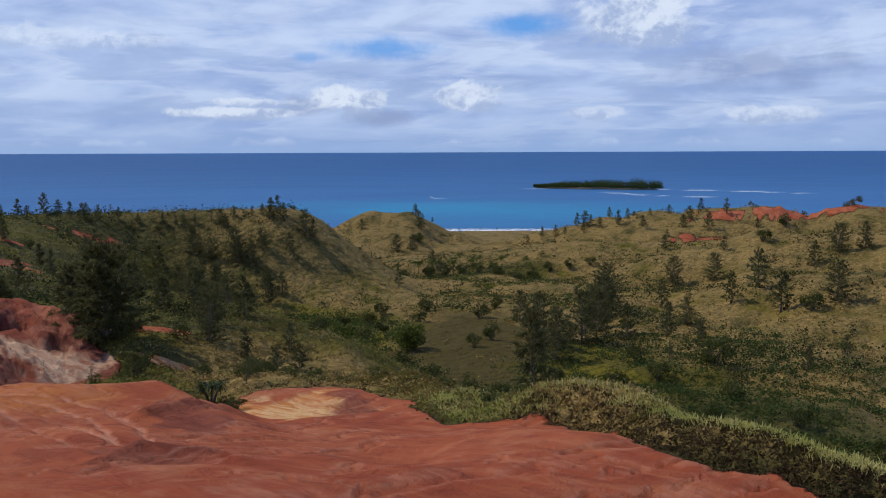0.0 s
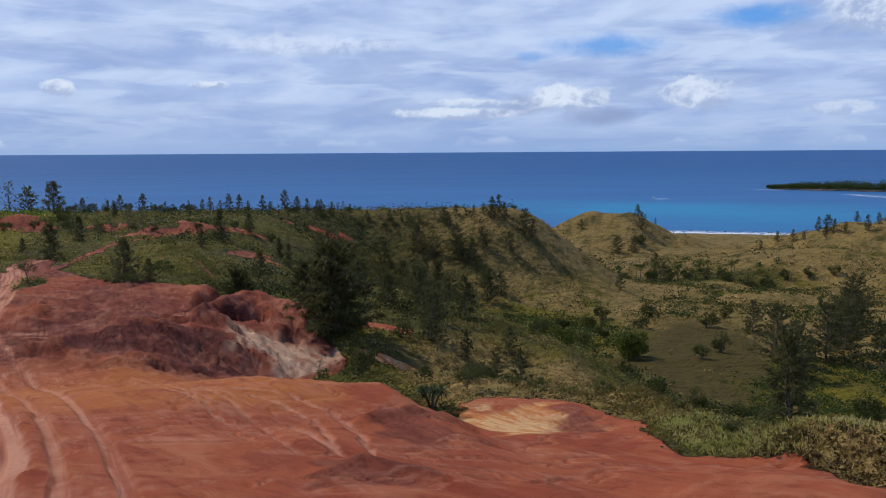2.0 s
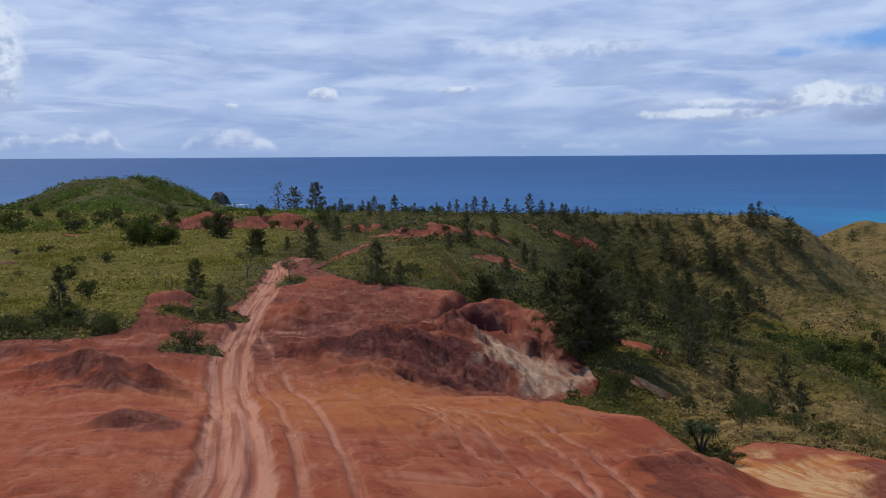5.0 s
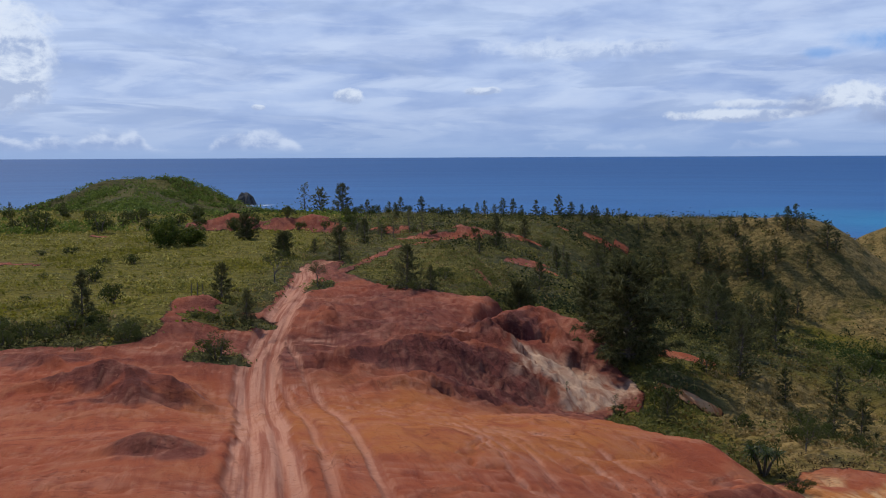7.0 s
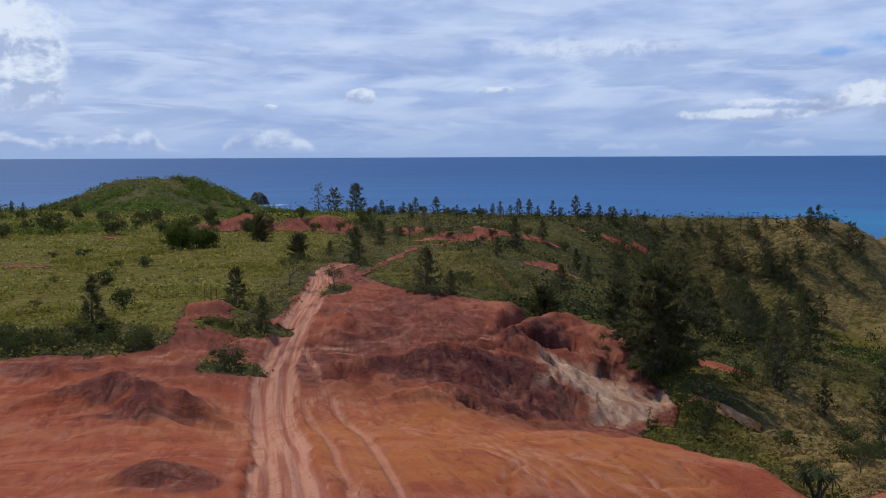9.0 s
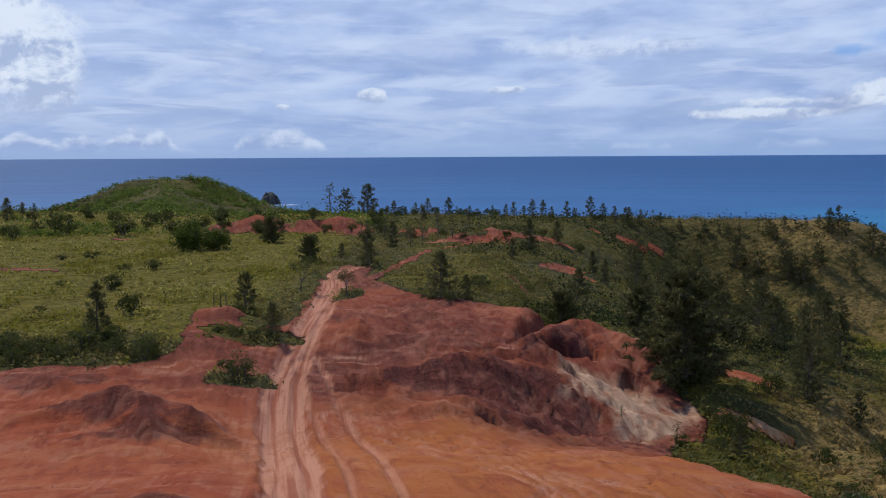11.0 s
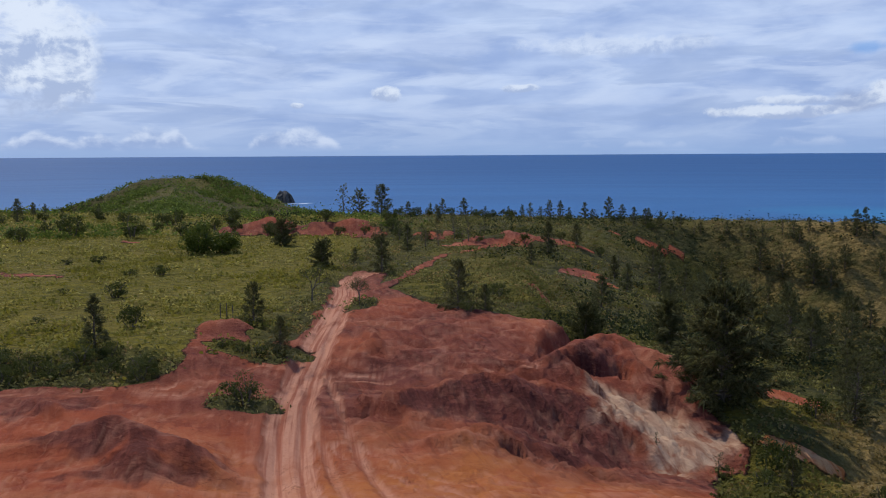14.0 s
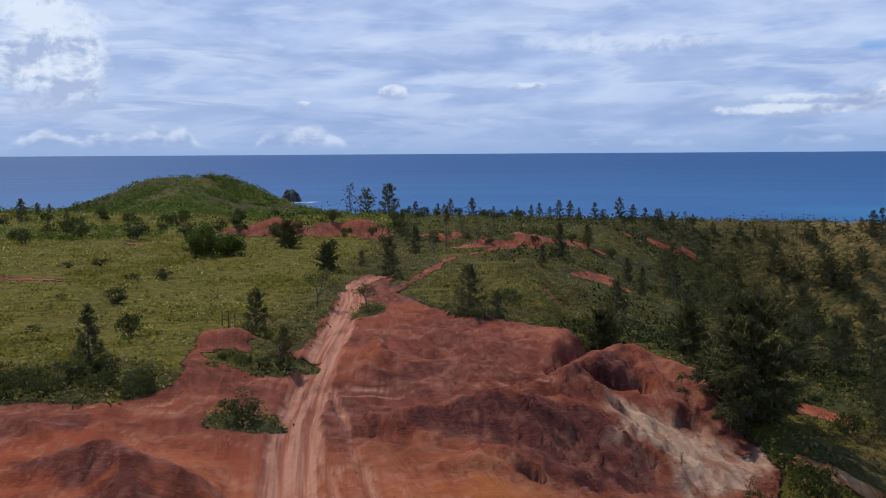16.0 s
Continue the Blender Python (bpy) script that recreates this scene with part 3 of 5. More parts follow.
def valley_bottom(x, y, z):
    return 0.95 * gully(x, y) * smooth(52, 47, z) * (1 - marshy(x, y)) * smooth(0.15, 0.5, 0.5 + fbm(x / 5, y / 5, 3, 94)) + smooth(37.5, 35, z) * smooth(40, 70, y) * (0.02 + 0.98 * smooth(-0.02, 0.15, fbm(x / 18, y / 18, 3, 120))) * smooth(22, 28, z) * (1 - marshy(x, y))


# ---- materials ----


def material(name, rough=0.8):
    m = bpy.data.materials.new(name)
    m.use_nodes = True
    n = Nodes(m.node_tree)
    shader = n.put("ShaderNodeBsdfPrincipled", {"Roughness": rough})
    n.put("ShaderNodeOutputMaterial", {"Surface": shader.outputs[0]})
    return m, n, shader


def leafy(n, shader, colour, through=0.45):
    """Lets part of the light through thin leaves."""
    thin = n.put("ShaderNodeBsdfTranslucent", {"Color": colour})
    both = n.put("ShaderNodeMixShader", {0: through, 1: shader.outputs[0], 2: thin.outputs[0]})
    out = [k for k in n.tree.nodes if k.type == "OUTPUT_MATERIAL"][0]
    n.set(out.inputs["Surface"], both.outputs[0])


def relief(n, shader, height, strength, distance):
    b = n.put("ShaderNodeBump", {"Height": height, "Strength": strength, "Distance": distance})
    n.set(shader.inputs["Normal"], b.outputs[0])


def ground_material():
    m, n, s = material("earth and turf", 0.95)
    pos = n.put("ShaderNodeNewGeometry").outputs["Position"]
    soil, clay, sand, worn, dry, rock, lush, ochre, marsh, across, run = (n.put("ShaderNodeAttribute", attribute_name=a).outputs["Fac"] for a in ("soil", "clay", "sand", "worn", "dry", "rock", "lush", "ochre", "marsh", "across", "run"))
    wide, mid, fine, grit = n.noise(pos, 0.09, 4), n.noise(pos, 0.55, 6, 0.6, 0.6), n.noise(pos, 3.5, 6, 0.65), n.noise(pos, 15.0, 4, 0.7)
    flow = n.noise(n.put("ShaderNodeMapping", {"Vector": pos, "Rotation": (0, 0, 0.35), "Scale": (1.1, 4.5, 2.0)}, vector_type="TEXTURE").outputs[0], 1.0, 7, 0.62, 1.0)
    way = n.put("ShaderNodeCombineXYZ", {0: across, 1: n.math("MULTIPLY", run, 0.030), 2: 0.0}).outputs[0]
    lane = n.noise(way, 2.4, 3, 0.55, 0.1)
    cells = n.put("ShaderNodeTexVoronoi", {"Vector": pos, "Scale": 0.55})
    clump, shade = cells.outputs["Distance"], n.put("ShaderNodeSeparateColor", {0: cells.outputs["Color"]}).outputs[0]
    tuft, hump = n.noise(pos, 1.5, 5, 0.6), n.noise(pos, 0.16, 5, 0.6)
    turf = n.mix(n.step(mid, 0.35, 0.65), (0.034, 0.036, 0.010), (0.088, 0.080, 0.022))
    grass = n.mix(n.step(mid, 0.30, 0.68), (0.100, 0.088, 0.006), (0.182, 0.146, 0.013))
    turf = n.mix(n.math("MULTIPLY", n.step(shade, 0.45, 0.8), 0.45), turf, (0.090, 0.076, 0.020))
    turf = n.mix(lush, turf, grass)
    turf = n.mix(n.math("MULTIPLY", n.step(tuft, 0.46, 0.66), 0.6), turf, (0.024, 0.031, 0.009))
    soil = n.step(n.math("ADD", soil, n.math("MULTIPLY", n.math("SUBTRACT", n.noise(pos, 2.2, 5, 0.65), 0.5), 0.9)), 0.30, 0.70)
    hay = n.mix(n.step(tuft, 0.35, 0.66), (0.165, 0.112, 0.034), (0.320, 0.215, 0.078))
    hay = n.mix(n.math("MULTIPLY", n.step(hump, 0.52, 0.66), 0.55), hay, (0.070, 0.066, 0.018))
    turf = n.mix(n.math("MULTIPLY", dry, n.step(n.math("ADD", n.math("MULTIPLY", wide, 0.5), n.math("MULTIPLY", hump, 0.5)), 0.34, 0.54)), turf, hay)
    turf = n.mix(marsh, turf, n.mix(n.step(fine, 0.3, 0.7), (0.060, 0.046, 0.010), (0.092, 0.068, 0.017)))
    red = n.mix(n.step(wide, 0.36, 0.64), (0.300, 0.066, 0.027), (0.375, 0.100, 0.042))
    red = n.mix(n.step(mid, 0.46, 0.72), red, (0.232, 0.046, 0.022))
    red = n.mix(n.math("MULTIPLY", sand, n.step(mid, 0.22, 0.62)), red, (0.425, 0.138, 0.038))
    red = n.mix(n.math("MULTIPLY", n.step(flow, 0.50, 0.70), 0.40), red, (0.440, 0.165, 0.080))
    red = n.mix(n.math("MULTIPLY", n.step(flow, 0.47, 0.34), 0.45), red, (0.180, 0.040, 0.022))
    dusty = n.noise(pos, 0.2, 5, 0.6, 1.2)
    red = n.mix(n.math("MULTIPLY", n.step(dusty, 0.50, 0.68), 0.55), red, (0.435, 0.158, 0.076))
    red = n.mix(n.math("MULTIPLY", n.step(dusty, 0.44, 0.30), 0.45), red, (0.205, 0.048, 0.026))
    maroon = n.mix(n.step(flow, 0.38, 0.62), (0.092, 0.026, 0.020), (0.190, 0.056, 0.040))
    maroon = n.mix(n.math("MULTIPLY", n.step(fine, 0.56, 0.70), 0.5), maroon, (0.27, 0.105, 0.075))
    red = n.mix(n.math("MULTIPLY", rock, n.step(mid, 0.25, 0.5, 0.55, 1.0)), red, maroon)
    red = n.mix(n.math("MULTIPLY", ochre, n.step(fine, 0.2, 0.6, 0.6, 1.0)), red, n.mix(n.step(flow, 0.4, 0.6), (0.50, 0.185, 0.050), (0.66, 0.400, 0.185)))
    trodden = n.mix(n.step(lane, 0.36, 0.56), (0.360, 0.122, 0.072), (0.570, 0.270, 0.170))
    red = n.mix(n.math("MULTIPLY", worn, n.step(fine, 0.2, 0.6, 0.75, 1.0)), red, trodden)
    thread, crack_shade = (n.math("ABSOLUTE", n.math("SUBTRACT", n.noise(pos, sc, 4, 0.55, 1.0), 0.5)) for sc in (0.30, 0.42))
    red = n.mix(n.math("MULTIPLY", n.step(thread, 0.010, 0.002), n.step(mid, 0.45, 0.62, 0.0, 0.22)), red, (0.500, 0.225, 0.130))
    # thin dark lines: the shade of crevices put into the colour
    red = n.mix(n.math("MULTIPLY", n.step(crack_shade, 0.009, 0.002), n.step(wide, 0.45, 0.58, 0.0, 0.4)), red, (0.110, 0.030, 0.017))
    pale = n.mix(n.step(flow, 0.35, 0.65), (0.30, 0.140, 0.084), (0.58, 0.385, 0.250))
    red = n.mix(n.math("MULTIPLY", clay, n.step(n.math("ADD", mid, n.math("MULTIPLY", flow, 0.5)), 0.55, 0.72)), red, pale)
    red = n.mix(n.math("MULTIPLY", n.step(grit, 0.55, 0.8), 0.35), red, (0.11, 0.034, 0.022))
    brink = n.math("MULTIPLY", n.step(soil, 0.04, 0.25), n.step(soil, 0.90, 0.60))
    whole = n.mix(n.math("MULTIPLY", brink, 0.75), n.mix(soil, turf, red), n.mix(fine, (0.040, 0.024, 0.013), (0.095, 0.055, 0.030)))
    n.set(s.inputs["Base Color"], whole)
    n.set(s.inputs["Specular IOR Level"], 0.12)
    smooth_soil = n.math("ADD", n.math("MULTIPLY", fine, 0.20), n.math("ADD", n.math("MULTIPLY", grit, 0.07), n.math("MULTIPLY", flow, 0.22)))
    rough_soil = n.math("MULTIPLY", n.math("ADD", fine, n.math("MULTIPLY", mid, 0.8)), n.math("MULTIPLY", rock, 0.20))
    bumps = n.math("ADD", smooth_soil, rough_soil)
    bumps = n.math("SUBTRACT", bumps, n.math("MULTIPLY", n.math("MULTIPLY", worn, lane), -0.16))
    plants = n.math("ADD", n.math("MULTIPLY", n.math("SUBTRACT", tuft, clump), 0.8), n.math("ADD", n.math("MULTIPLY", hump, 1.8), n.math("MULTIPLY", fine, 0.3)))
    relief(n, s, n.put("ShaderNodeMix", {0: soil, 2: plants, 3: bumps}).outputs[0], 0.9, 0.8)
    return m


def sea_material():
    m, n, s = material("sea water", 0.5)
    pos = n.put("ShaderNodeNewGeometry").outputs["Position"]
    shoal, foam = (n.put("ShaderNodeAttribute", attribute_name=a).outputs["Fac"] for a in ("shoal", "foam"))
    swell = n.noise(pos, 0.02, 8, 0.65)
    gust = n.noise(n.put("ShaderNodeMapping", {"Vector": pos, "Scale": (0.0012, 0.004, 1.0)}).outputs[0], 1.0, 5, 0.55)
    # nearer water is paler: reflected light put into the base colour
    near_sheen = n.put("ShaderNodeAttribute", attribute_name="near_sheen").outputs["Fac"]
    deep = n.mix(n.step(gust, 0.35, 0.65), (0.014, 0.084, 0.236), (0.018, 0.100, 0.272))
    deep = n.mix(n.math("MULTIPLY", near_sheen, n.step(gust, 0.3, 0.7, 0.6, 1.0)), deep, (0.034, 0.145, 0.345))
    col = n.mix(shoal, deep, (0.022, 0.215, 0.400))
    col = n.mix(n.math("MULTIPLY", foam, n.step(n.noise(pos, 0.11, 6, 0.7), 0.38, 0.56)), col, (0.85, 0.88, 0.9))
    n.set(s.inputs["Base Color"], col)
    n.set(s.inputs["Specular IOR Level"], 0.05)
    relief(n, s, swell, 0.35, 6.0)
    return m


def plain(name, a, b, scale, rough=0.8, bump=0.3, depth=0.02):
    m, n, s = material(name, rough)
    pos = n.put("ShaderNodeTexCoord").outputs["Object"]
    v = n.noise(pos, scale, 6, 0.6)
    n.set(s.inputs["Base Color"], n.mix(n.step(v, 0.3, 0.7), a, b))
    relief(n, s, v, bump, depth)
    return m


def leaf_material(name, a, b, rough=0.6):
    """Leaves that vary from clump to clump and from plant to plant."""
    m, n, s = material(name, rough)
    isle = n.put("ShaderNodeNewGeometry").outputs["Random Per Island"]
    whole = n.put("ShaderNodeObjectInfo").outputs["Random"]
    c = n.mix(isle, a, b)
    c = n.mix(1.0, c, n.mix(whole, (0.75, 0.78, 0.7), (1.15, 1.15, 1.2)), "MULTIPLY")
    n.set(s.inputs["Base Color"], c)
    n.set(s.inputs["Specular IOR Level"], 0.15)
    leafy(n, s, c)
    return m


GROUND, SEA = ground_material(), sea_material()
BARK = plain("grey-brown bark", (0.07, 0.055, 0.042), (0.16, 0.13, 0.10), 6.0, 0.9, 0.6, 0.02)
NEEDLE = leaf_material("ironwood needles", (0.058, 0.060, 0.023), (0.180, 0.172, 0.068))
BROAD = leaf_material("broad green leaves", (0.046, 0.072, 0.010), (0.130, 0.150, 0.024), 0.5)
SCRUB = leaf_material("scrub leaves", (0.040, 0.054, 0.012), (0.105, 0.112, 0.028))
BLADE = leaf_material("sword-shaped leaves", (0.030, 0.048, 0.010), (0.082, 0.100, 0.020), 0.4)

# ---- ground and sea ----


def mesh_from(name, verts, faces, mat, smooth_faces=True):
    """A mesh from arrays of corners and of equal-sided faces."""
    me = bpy.data.meshes.new(name)
    verts, faces = np.asarray(verts, np.float32), np.asarray(faces, np.int32)
    k = faces.shape[1]
    me.vertices.add(len(verts))
    me.vertices.foreach_set("co", verts.ravel())
    me.loops.add(faces.size)
    me.loops.foreach_set("vertex_index", faces.ravel())
    me.polygons.add(len(faces))
    me.polygons.foreach_set("loop_start", np.arange(0, faces.size, k, dtype=np.int32))
    me.polygons.foreach_set("use_smooth", np.full(len(faces), smooth_faces))
    me.update(calc_edges=True)
    me.materials.append(mat)
    return me


def give(me, name, values):
    me.attributes.new(name, "FLOAT", "POINT").data.foreach_set("value", np.asarray(values, np.float32))


def polar_sheet(radii, turns):
    """Corners and faces of a round sheet about the origin; turns in degrees right of +y, all the way round."""
    a = np.radians(turns)
    x, y = np.outer(radii, np.sin(a)), np.outer(radii, np.cos(a))
    nr, na = x.shape
    i = np.arange(nr * na).reshape(nr, na)
    j = np.roll(i, -1, axis=1)
    quads = np.stack([i[:-1], i[1:], j[1:], j[:-1]], -1).reshape(-1, 4)
    return x.ravel(), y.ravel(), quads


def build_ground():
    turns = np.concatenate([np.arange(-48, 72, 0.135), np.arange(72, 312, 3.0)])
    radii = np.concatenate([np.geomspace(0.05, 2.5, 4), np.arange(4, 14, 2.0), np.geomspace(14, 30, 60)[:-1], np.geomspace(30, 130, 240), np.geomspace(131.6, 1800, 190), np.geomspace(1900, 4900, 12)])
    x, y, quads = polar_sheet(radii, turns)
    soil = bare_ground(x, y)
    z = ground_height(x, y, soil)
    z = np.where(np.hypot(x, y) > 1700, -12, z)
    me = mesh_from("ground", np.stack([x, y, z], 1), quads, GROUND)
    clay = smooth(1.15, 0.6, oval(x, y, 10.8, 76.8, 4.3, 7.4, 33) + 0.8 * fbm(x / 2.5, y / 2.5, 4, 80))
    ochre = smooth(1.2, 0.7, oval(x, y, 19.8, 51.6, 4.4, 5.2, 10) + 1.3 * fbm(x / 3, y / 3, 4, 83))
    ochre = np.maximum(ochre, 0.7 * smooth(1.6, 0.9, oval(x, y, 19.6, 74.9, 2.6, 1.2, -14)))
    sand = smooth(1.3, 0.55, oval(x, y, 0, 55, 14, 12, -12) + 0.7 * fbm(x / 5, y / 5, 4, 82))
    across, run = lane_of(x, y, TRACK)
    band = smooth(1.50, 1.22, np.abs(across) + 0.40 * fbm(across / 3, run / 1.6, 3, 67))
    beside = smooth(0.36, 0.22, np.abs(along(x, y, SIDE_TRACK)[0] - 0.9))
    spread = 0.16 * smooth(5.5, 1.5, np.abs(across)) * smooth(-0.1, 0.35, fbm(across / 0.8, run / 12.0, 3, 84))
    worn = np.clip(np.maximum(band, np.maximum(0.55 * beside, 0.62 * tyre_marks(x, y))) * (0.9 + 0.7 * fbm(x / 0.6, y / 2.0, 3, 84)) + 0.3 * seams(x, y, 0.09) + spread, 0, 1)
    lush = np.clip(meadow(x, y, z) + 0.75 * smooth(1.1, 0.6, oval(x, y, 27, 66, 14, 24, -12) + fbm(x / 8, y / 8, 3, 89)) + 0.6 * smooth(38, 34, z) * smooth(60, 90, y) * smooth(260, 200, y) + 0.7 * smooth(1.2, 0.6, oval(x, y, -1, 132, 11, 32, 4) + fbm(x / 8, y / 8, 3, 88)) + 0.35 * smooth(-0.05, 0.3, fbm(x / 25, y / 25, 3, 86)), 0, 1)
    dry = np.clip(smooth(55, 100, x + 0.1 * y - 20) + 0.2 * fbm(x / 15, y / 15, 3, 85) + 0.08, 0, 1)
    dry = dry * (1 - 0.9 * gully(x, y))
    dry = np.maximum(dry, smooth(1.1, 0.8, oval(x, y, 31, 25, 5.5, 15, -16)))
    dry = np.maximum(dry, smooth(1.1, 0.7, oval(x, y, 29, 66, 12, 22, -12)))
    for name, v in (("soil", soil), ("clay", clay), ("sand", sand), ("worn", worn), ("dry", dry), ("rock", rockiness(x, y)), ("lush", lush), ("ochre", ochre), ("marsh", marshy(x, y) * smooth(41, 38, z)), ("across", across), ("run", run)):
        give(me, name, v)
    return tagged(new("ground", me), "eroded red clay and grassy hills running down to the sea", "ground", kind="structure")


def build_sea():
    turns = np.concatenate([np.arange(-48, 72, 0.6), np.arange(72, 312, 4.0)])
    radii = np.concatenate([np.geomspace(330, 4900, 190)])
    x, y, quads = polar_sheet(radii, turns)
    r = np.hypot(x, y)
    z = 71.0 * smooth(1500, 5200, r) ** 1.0   # the sheet lifts towards its rim to fit the camera's view of the horizon
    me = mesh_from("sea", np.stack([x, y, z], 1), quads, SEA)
    shoal = smooth(1.2, 0.1, oval(x, y, 640, 800, 400, 260, -45) + 0.5 * fbm(x / 200, y / 200, 4, 90))
    foam = np.maximum(smooth(26, 8, np.abs(along(x, y, [(380, 650), (424, 616), (462, 590), (520, 545)])[0] + 6 * fbm(x / 30, y / 30, 3, 91))), 0)
    for line, wide in (([(1190, 1085), (1225, 1010), (1250, 950), (1270, 830)], 11), ([(1040, 1070), (1020, 960), (1022, 910), (1052, 840)], 9), ([(-290, 1268), (-262, 1284), (-250, 1270)], 9), ([(1015, 1255), (1040, 1235)], 7), ([(700, 1090), (698, 1055)], 2.5)):
        foam = np.maximum(foam, smooth(wide, wide * 0.3, along(x, y, line)[0] + wide * fbm(x / 25, y / 60, 3, 92)))
    # the painted sheen grows towards the viewpoint
    give(me, "near_sheen", smooth(3400, 800, r))
    give(me, "shoal", shoal)
    give(me, "foam", foam)
    return tagged(new("sea", me), "deep blue open sea with pale shallows and white breakers", "sea", kind="structure")


build_ground()
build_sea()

# ---- plants ----
rng = np.random.default_rng(7)


def part(name, me, parent, label=""):
    ob = new(name, me)
    ob.parent = parent
    return tagged(ob, label)


def tube(verts, faces, pts, radii, sides=6):
    """Adds a tapered tube along the points."""
    pts = [Vector(p) for p in pts]
    base = len(verts)
    for i, (p, r) in enumerate(zip(pts, radii)):
        way = (pts[min(i + 1, len(pts) - 1)] - pts[max(i - 1, 0)]).normalized()
        side = way.orthogonal().normalized()
        over = way.cross(side)
        for k in range(sides):
            a = 2 * math.pi * k / sides
            verts.append(p + (side * math.cos(a) + over * math.sin(a)) * r)
    for i in range(len(pts) - 1):
        for k in range(sides):
            a, b = base + i * sides + k, base + i * sides + (k + 1) % sides
            faces.append((a, b, b + sides, a + sides))


def strips(origin, way, length, width, droop, turn):
    """Corners and faces of many thin leaves, each a kite that bends downwards."""
    n = len(origin)
    way = way / np.linalg.norm(way, axis=1, keepdims=True)
    side = np.cross(way, turn)
    side /= np.linalg.norm(side, axis=1, keepdims=True) + 1e-9
    side *= width[:, None] * 0.5
    mid = origin + way * (length * 0.5)[:, None]
    tip = origin + way * length[:, None]
    mid[:, 2] -= droop * length * 0.12
    tip[:, 2] -= droop * length * 0.60
    v = np.stack([origin, mid + side, tip, mid - side], 1).reshape(-1, 3)
    return v, np.arange(n * 4).reshape(-1, 4)


def ironwood(name, height, spread, limbs, sprays, needles, label, bare=0.1, lean=0.0, seed=1, mat=NEEDLE, wide=1.0, taper=0.85):
    """A she-oak: a straight tapering stem, limbs that rise, and drooping needle sprays."""
    r = np.random.default_rng(seed)
    root = new(name)
    bend = r.normal(0, 0.02 * height, (7, 2)) * np.linspace(0, 1, 7)[:, None]
    bend[:, 0] += lean * height * np.linspace(0, 1, 7) ** 1.5
    stem = np.column_stack([bend, np.linspace(-0.3, height * 0.985, 7)])
    verts, faces = [], []
    tube(verts, faces, stem, np.linspace(0.020 * height + 0.02, 0.012, 7), 7)
    so, sw = [], []
    for k in range(limbs):
        t = bare + (0.99 - bare) * ((k + r.random()) / limbs) ** 0.9
        base = np.array([np.interp(t, np.linspace(0, 1, 7), stem[:, j]) for j in range(3)])
        reach = spread * (0.10 + 0.90 * (1 - t) ** taper) * r.uniform(0.50, 1.20) * min(1.0, 0.6 + (t - bare) * 3)
        a = k * 2.39996 + r.normal(0, 0.5)
        rise = r.uniform(0.05, 0.6) + 1.1 * t * t
        out = np.array([math.cos(a), math.sin(a), rise])
        pts = [base + out * reach * s + np.array([0, 0, -0.10 * reach * s * s]) + r.normal(0, 0.03 * reach, 3) * s for s in (0, 0.35, 0.7, 1.0)]
        tube(verts, faces, pts, (0.010 * height * (1 - t) + 0.012, 0.010 + 0.004 * height * (1 - t), 0.009, 0.004), 4)
        n = max(3, int(sprays * (0.35 + reach / spread)))
        for s in r.uniform(0.22, 1.03, n):
            p = np.array([np.interp(s, (0, 0.35, 0.7, 1.0), [q[j] for q in pts]) for j in range(3)])
            d = out * 0.65 + r.normal(0, 0.44, 3) + np.array([0, 0, 0.9 * t * t])
            for _ in range(needles):
                so.append(p + r.normal(0, 0.06, 3))
                sw.append(d + r.normal(0, 0.30, 3))
    part("trunk", mesh_from("trunk", verts, faces, BARK), root)
    so, sw = np.array(so), np.array(sw)
    n = len(so)
    v, f = strips(so, sw, r.uniform(0.26, 0.62, n) * (0.55 + 0.07 * height), r.uniform(0.07, 0.15, n) * wide, r.uniform(0.1, 1.0, n), r.normal(0, 1, (n, 3)))
    part("crown", mesh_from("crown", v, f, mat, False), root)
    return tagged(root, label, "tree")


def leaf_cloud(r, n, centre, radii, size, flat=0.3, clumps=14):
    """Leaf quads gathered in uneven clumps within an oval crown."""
    c = r.normal(0, 1, (clumps, 3))
    c /= np.linalg.norm(c, axis=1, keepdims=True)
    c *= r.uniform(0.45, 0.95, (clumps, 1))
    c[:, 2] = np.where(c[:, 2] < 0, c[:, 2] * (1 - flat), c[:, 2])
    pick = r.integers(0, clumps, n)
    d = r.normal(0, 1, (n, 3))
    d /= np.linalg.norm(d, axis=1, keepdims=True)
    p = c[pick] + d * (r.uniform(0.12, 0.42, clumps)[pick] * r.uniform(0.5, 1, n) ** 0.4)[:, None]
    p = p * np.array(radii) + np.array(centre)
    way = np.cross(d, r.normal(0, 1, (n, 3))) + 0.4 * d + np.array([0, 0, 0.15])
    ln = size * r.uniform(0.6, 1.3, n)
    return strips(p, way, ln, ln * r.uniform(0.35, 0.6, n), r.uniform(0, 0.6, n), d + r.normal(0, 0.35, (n, 3)))


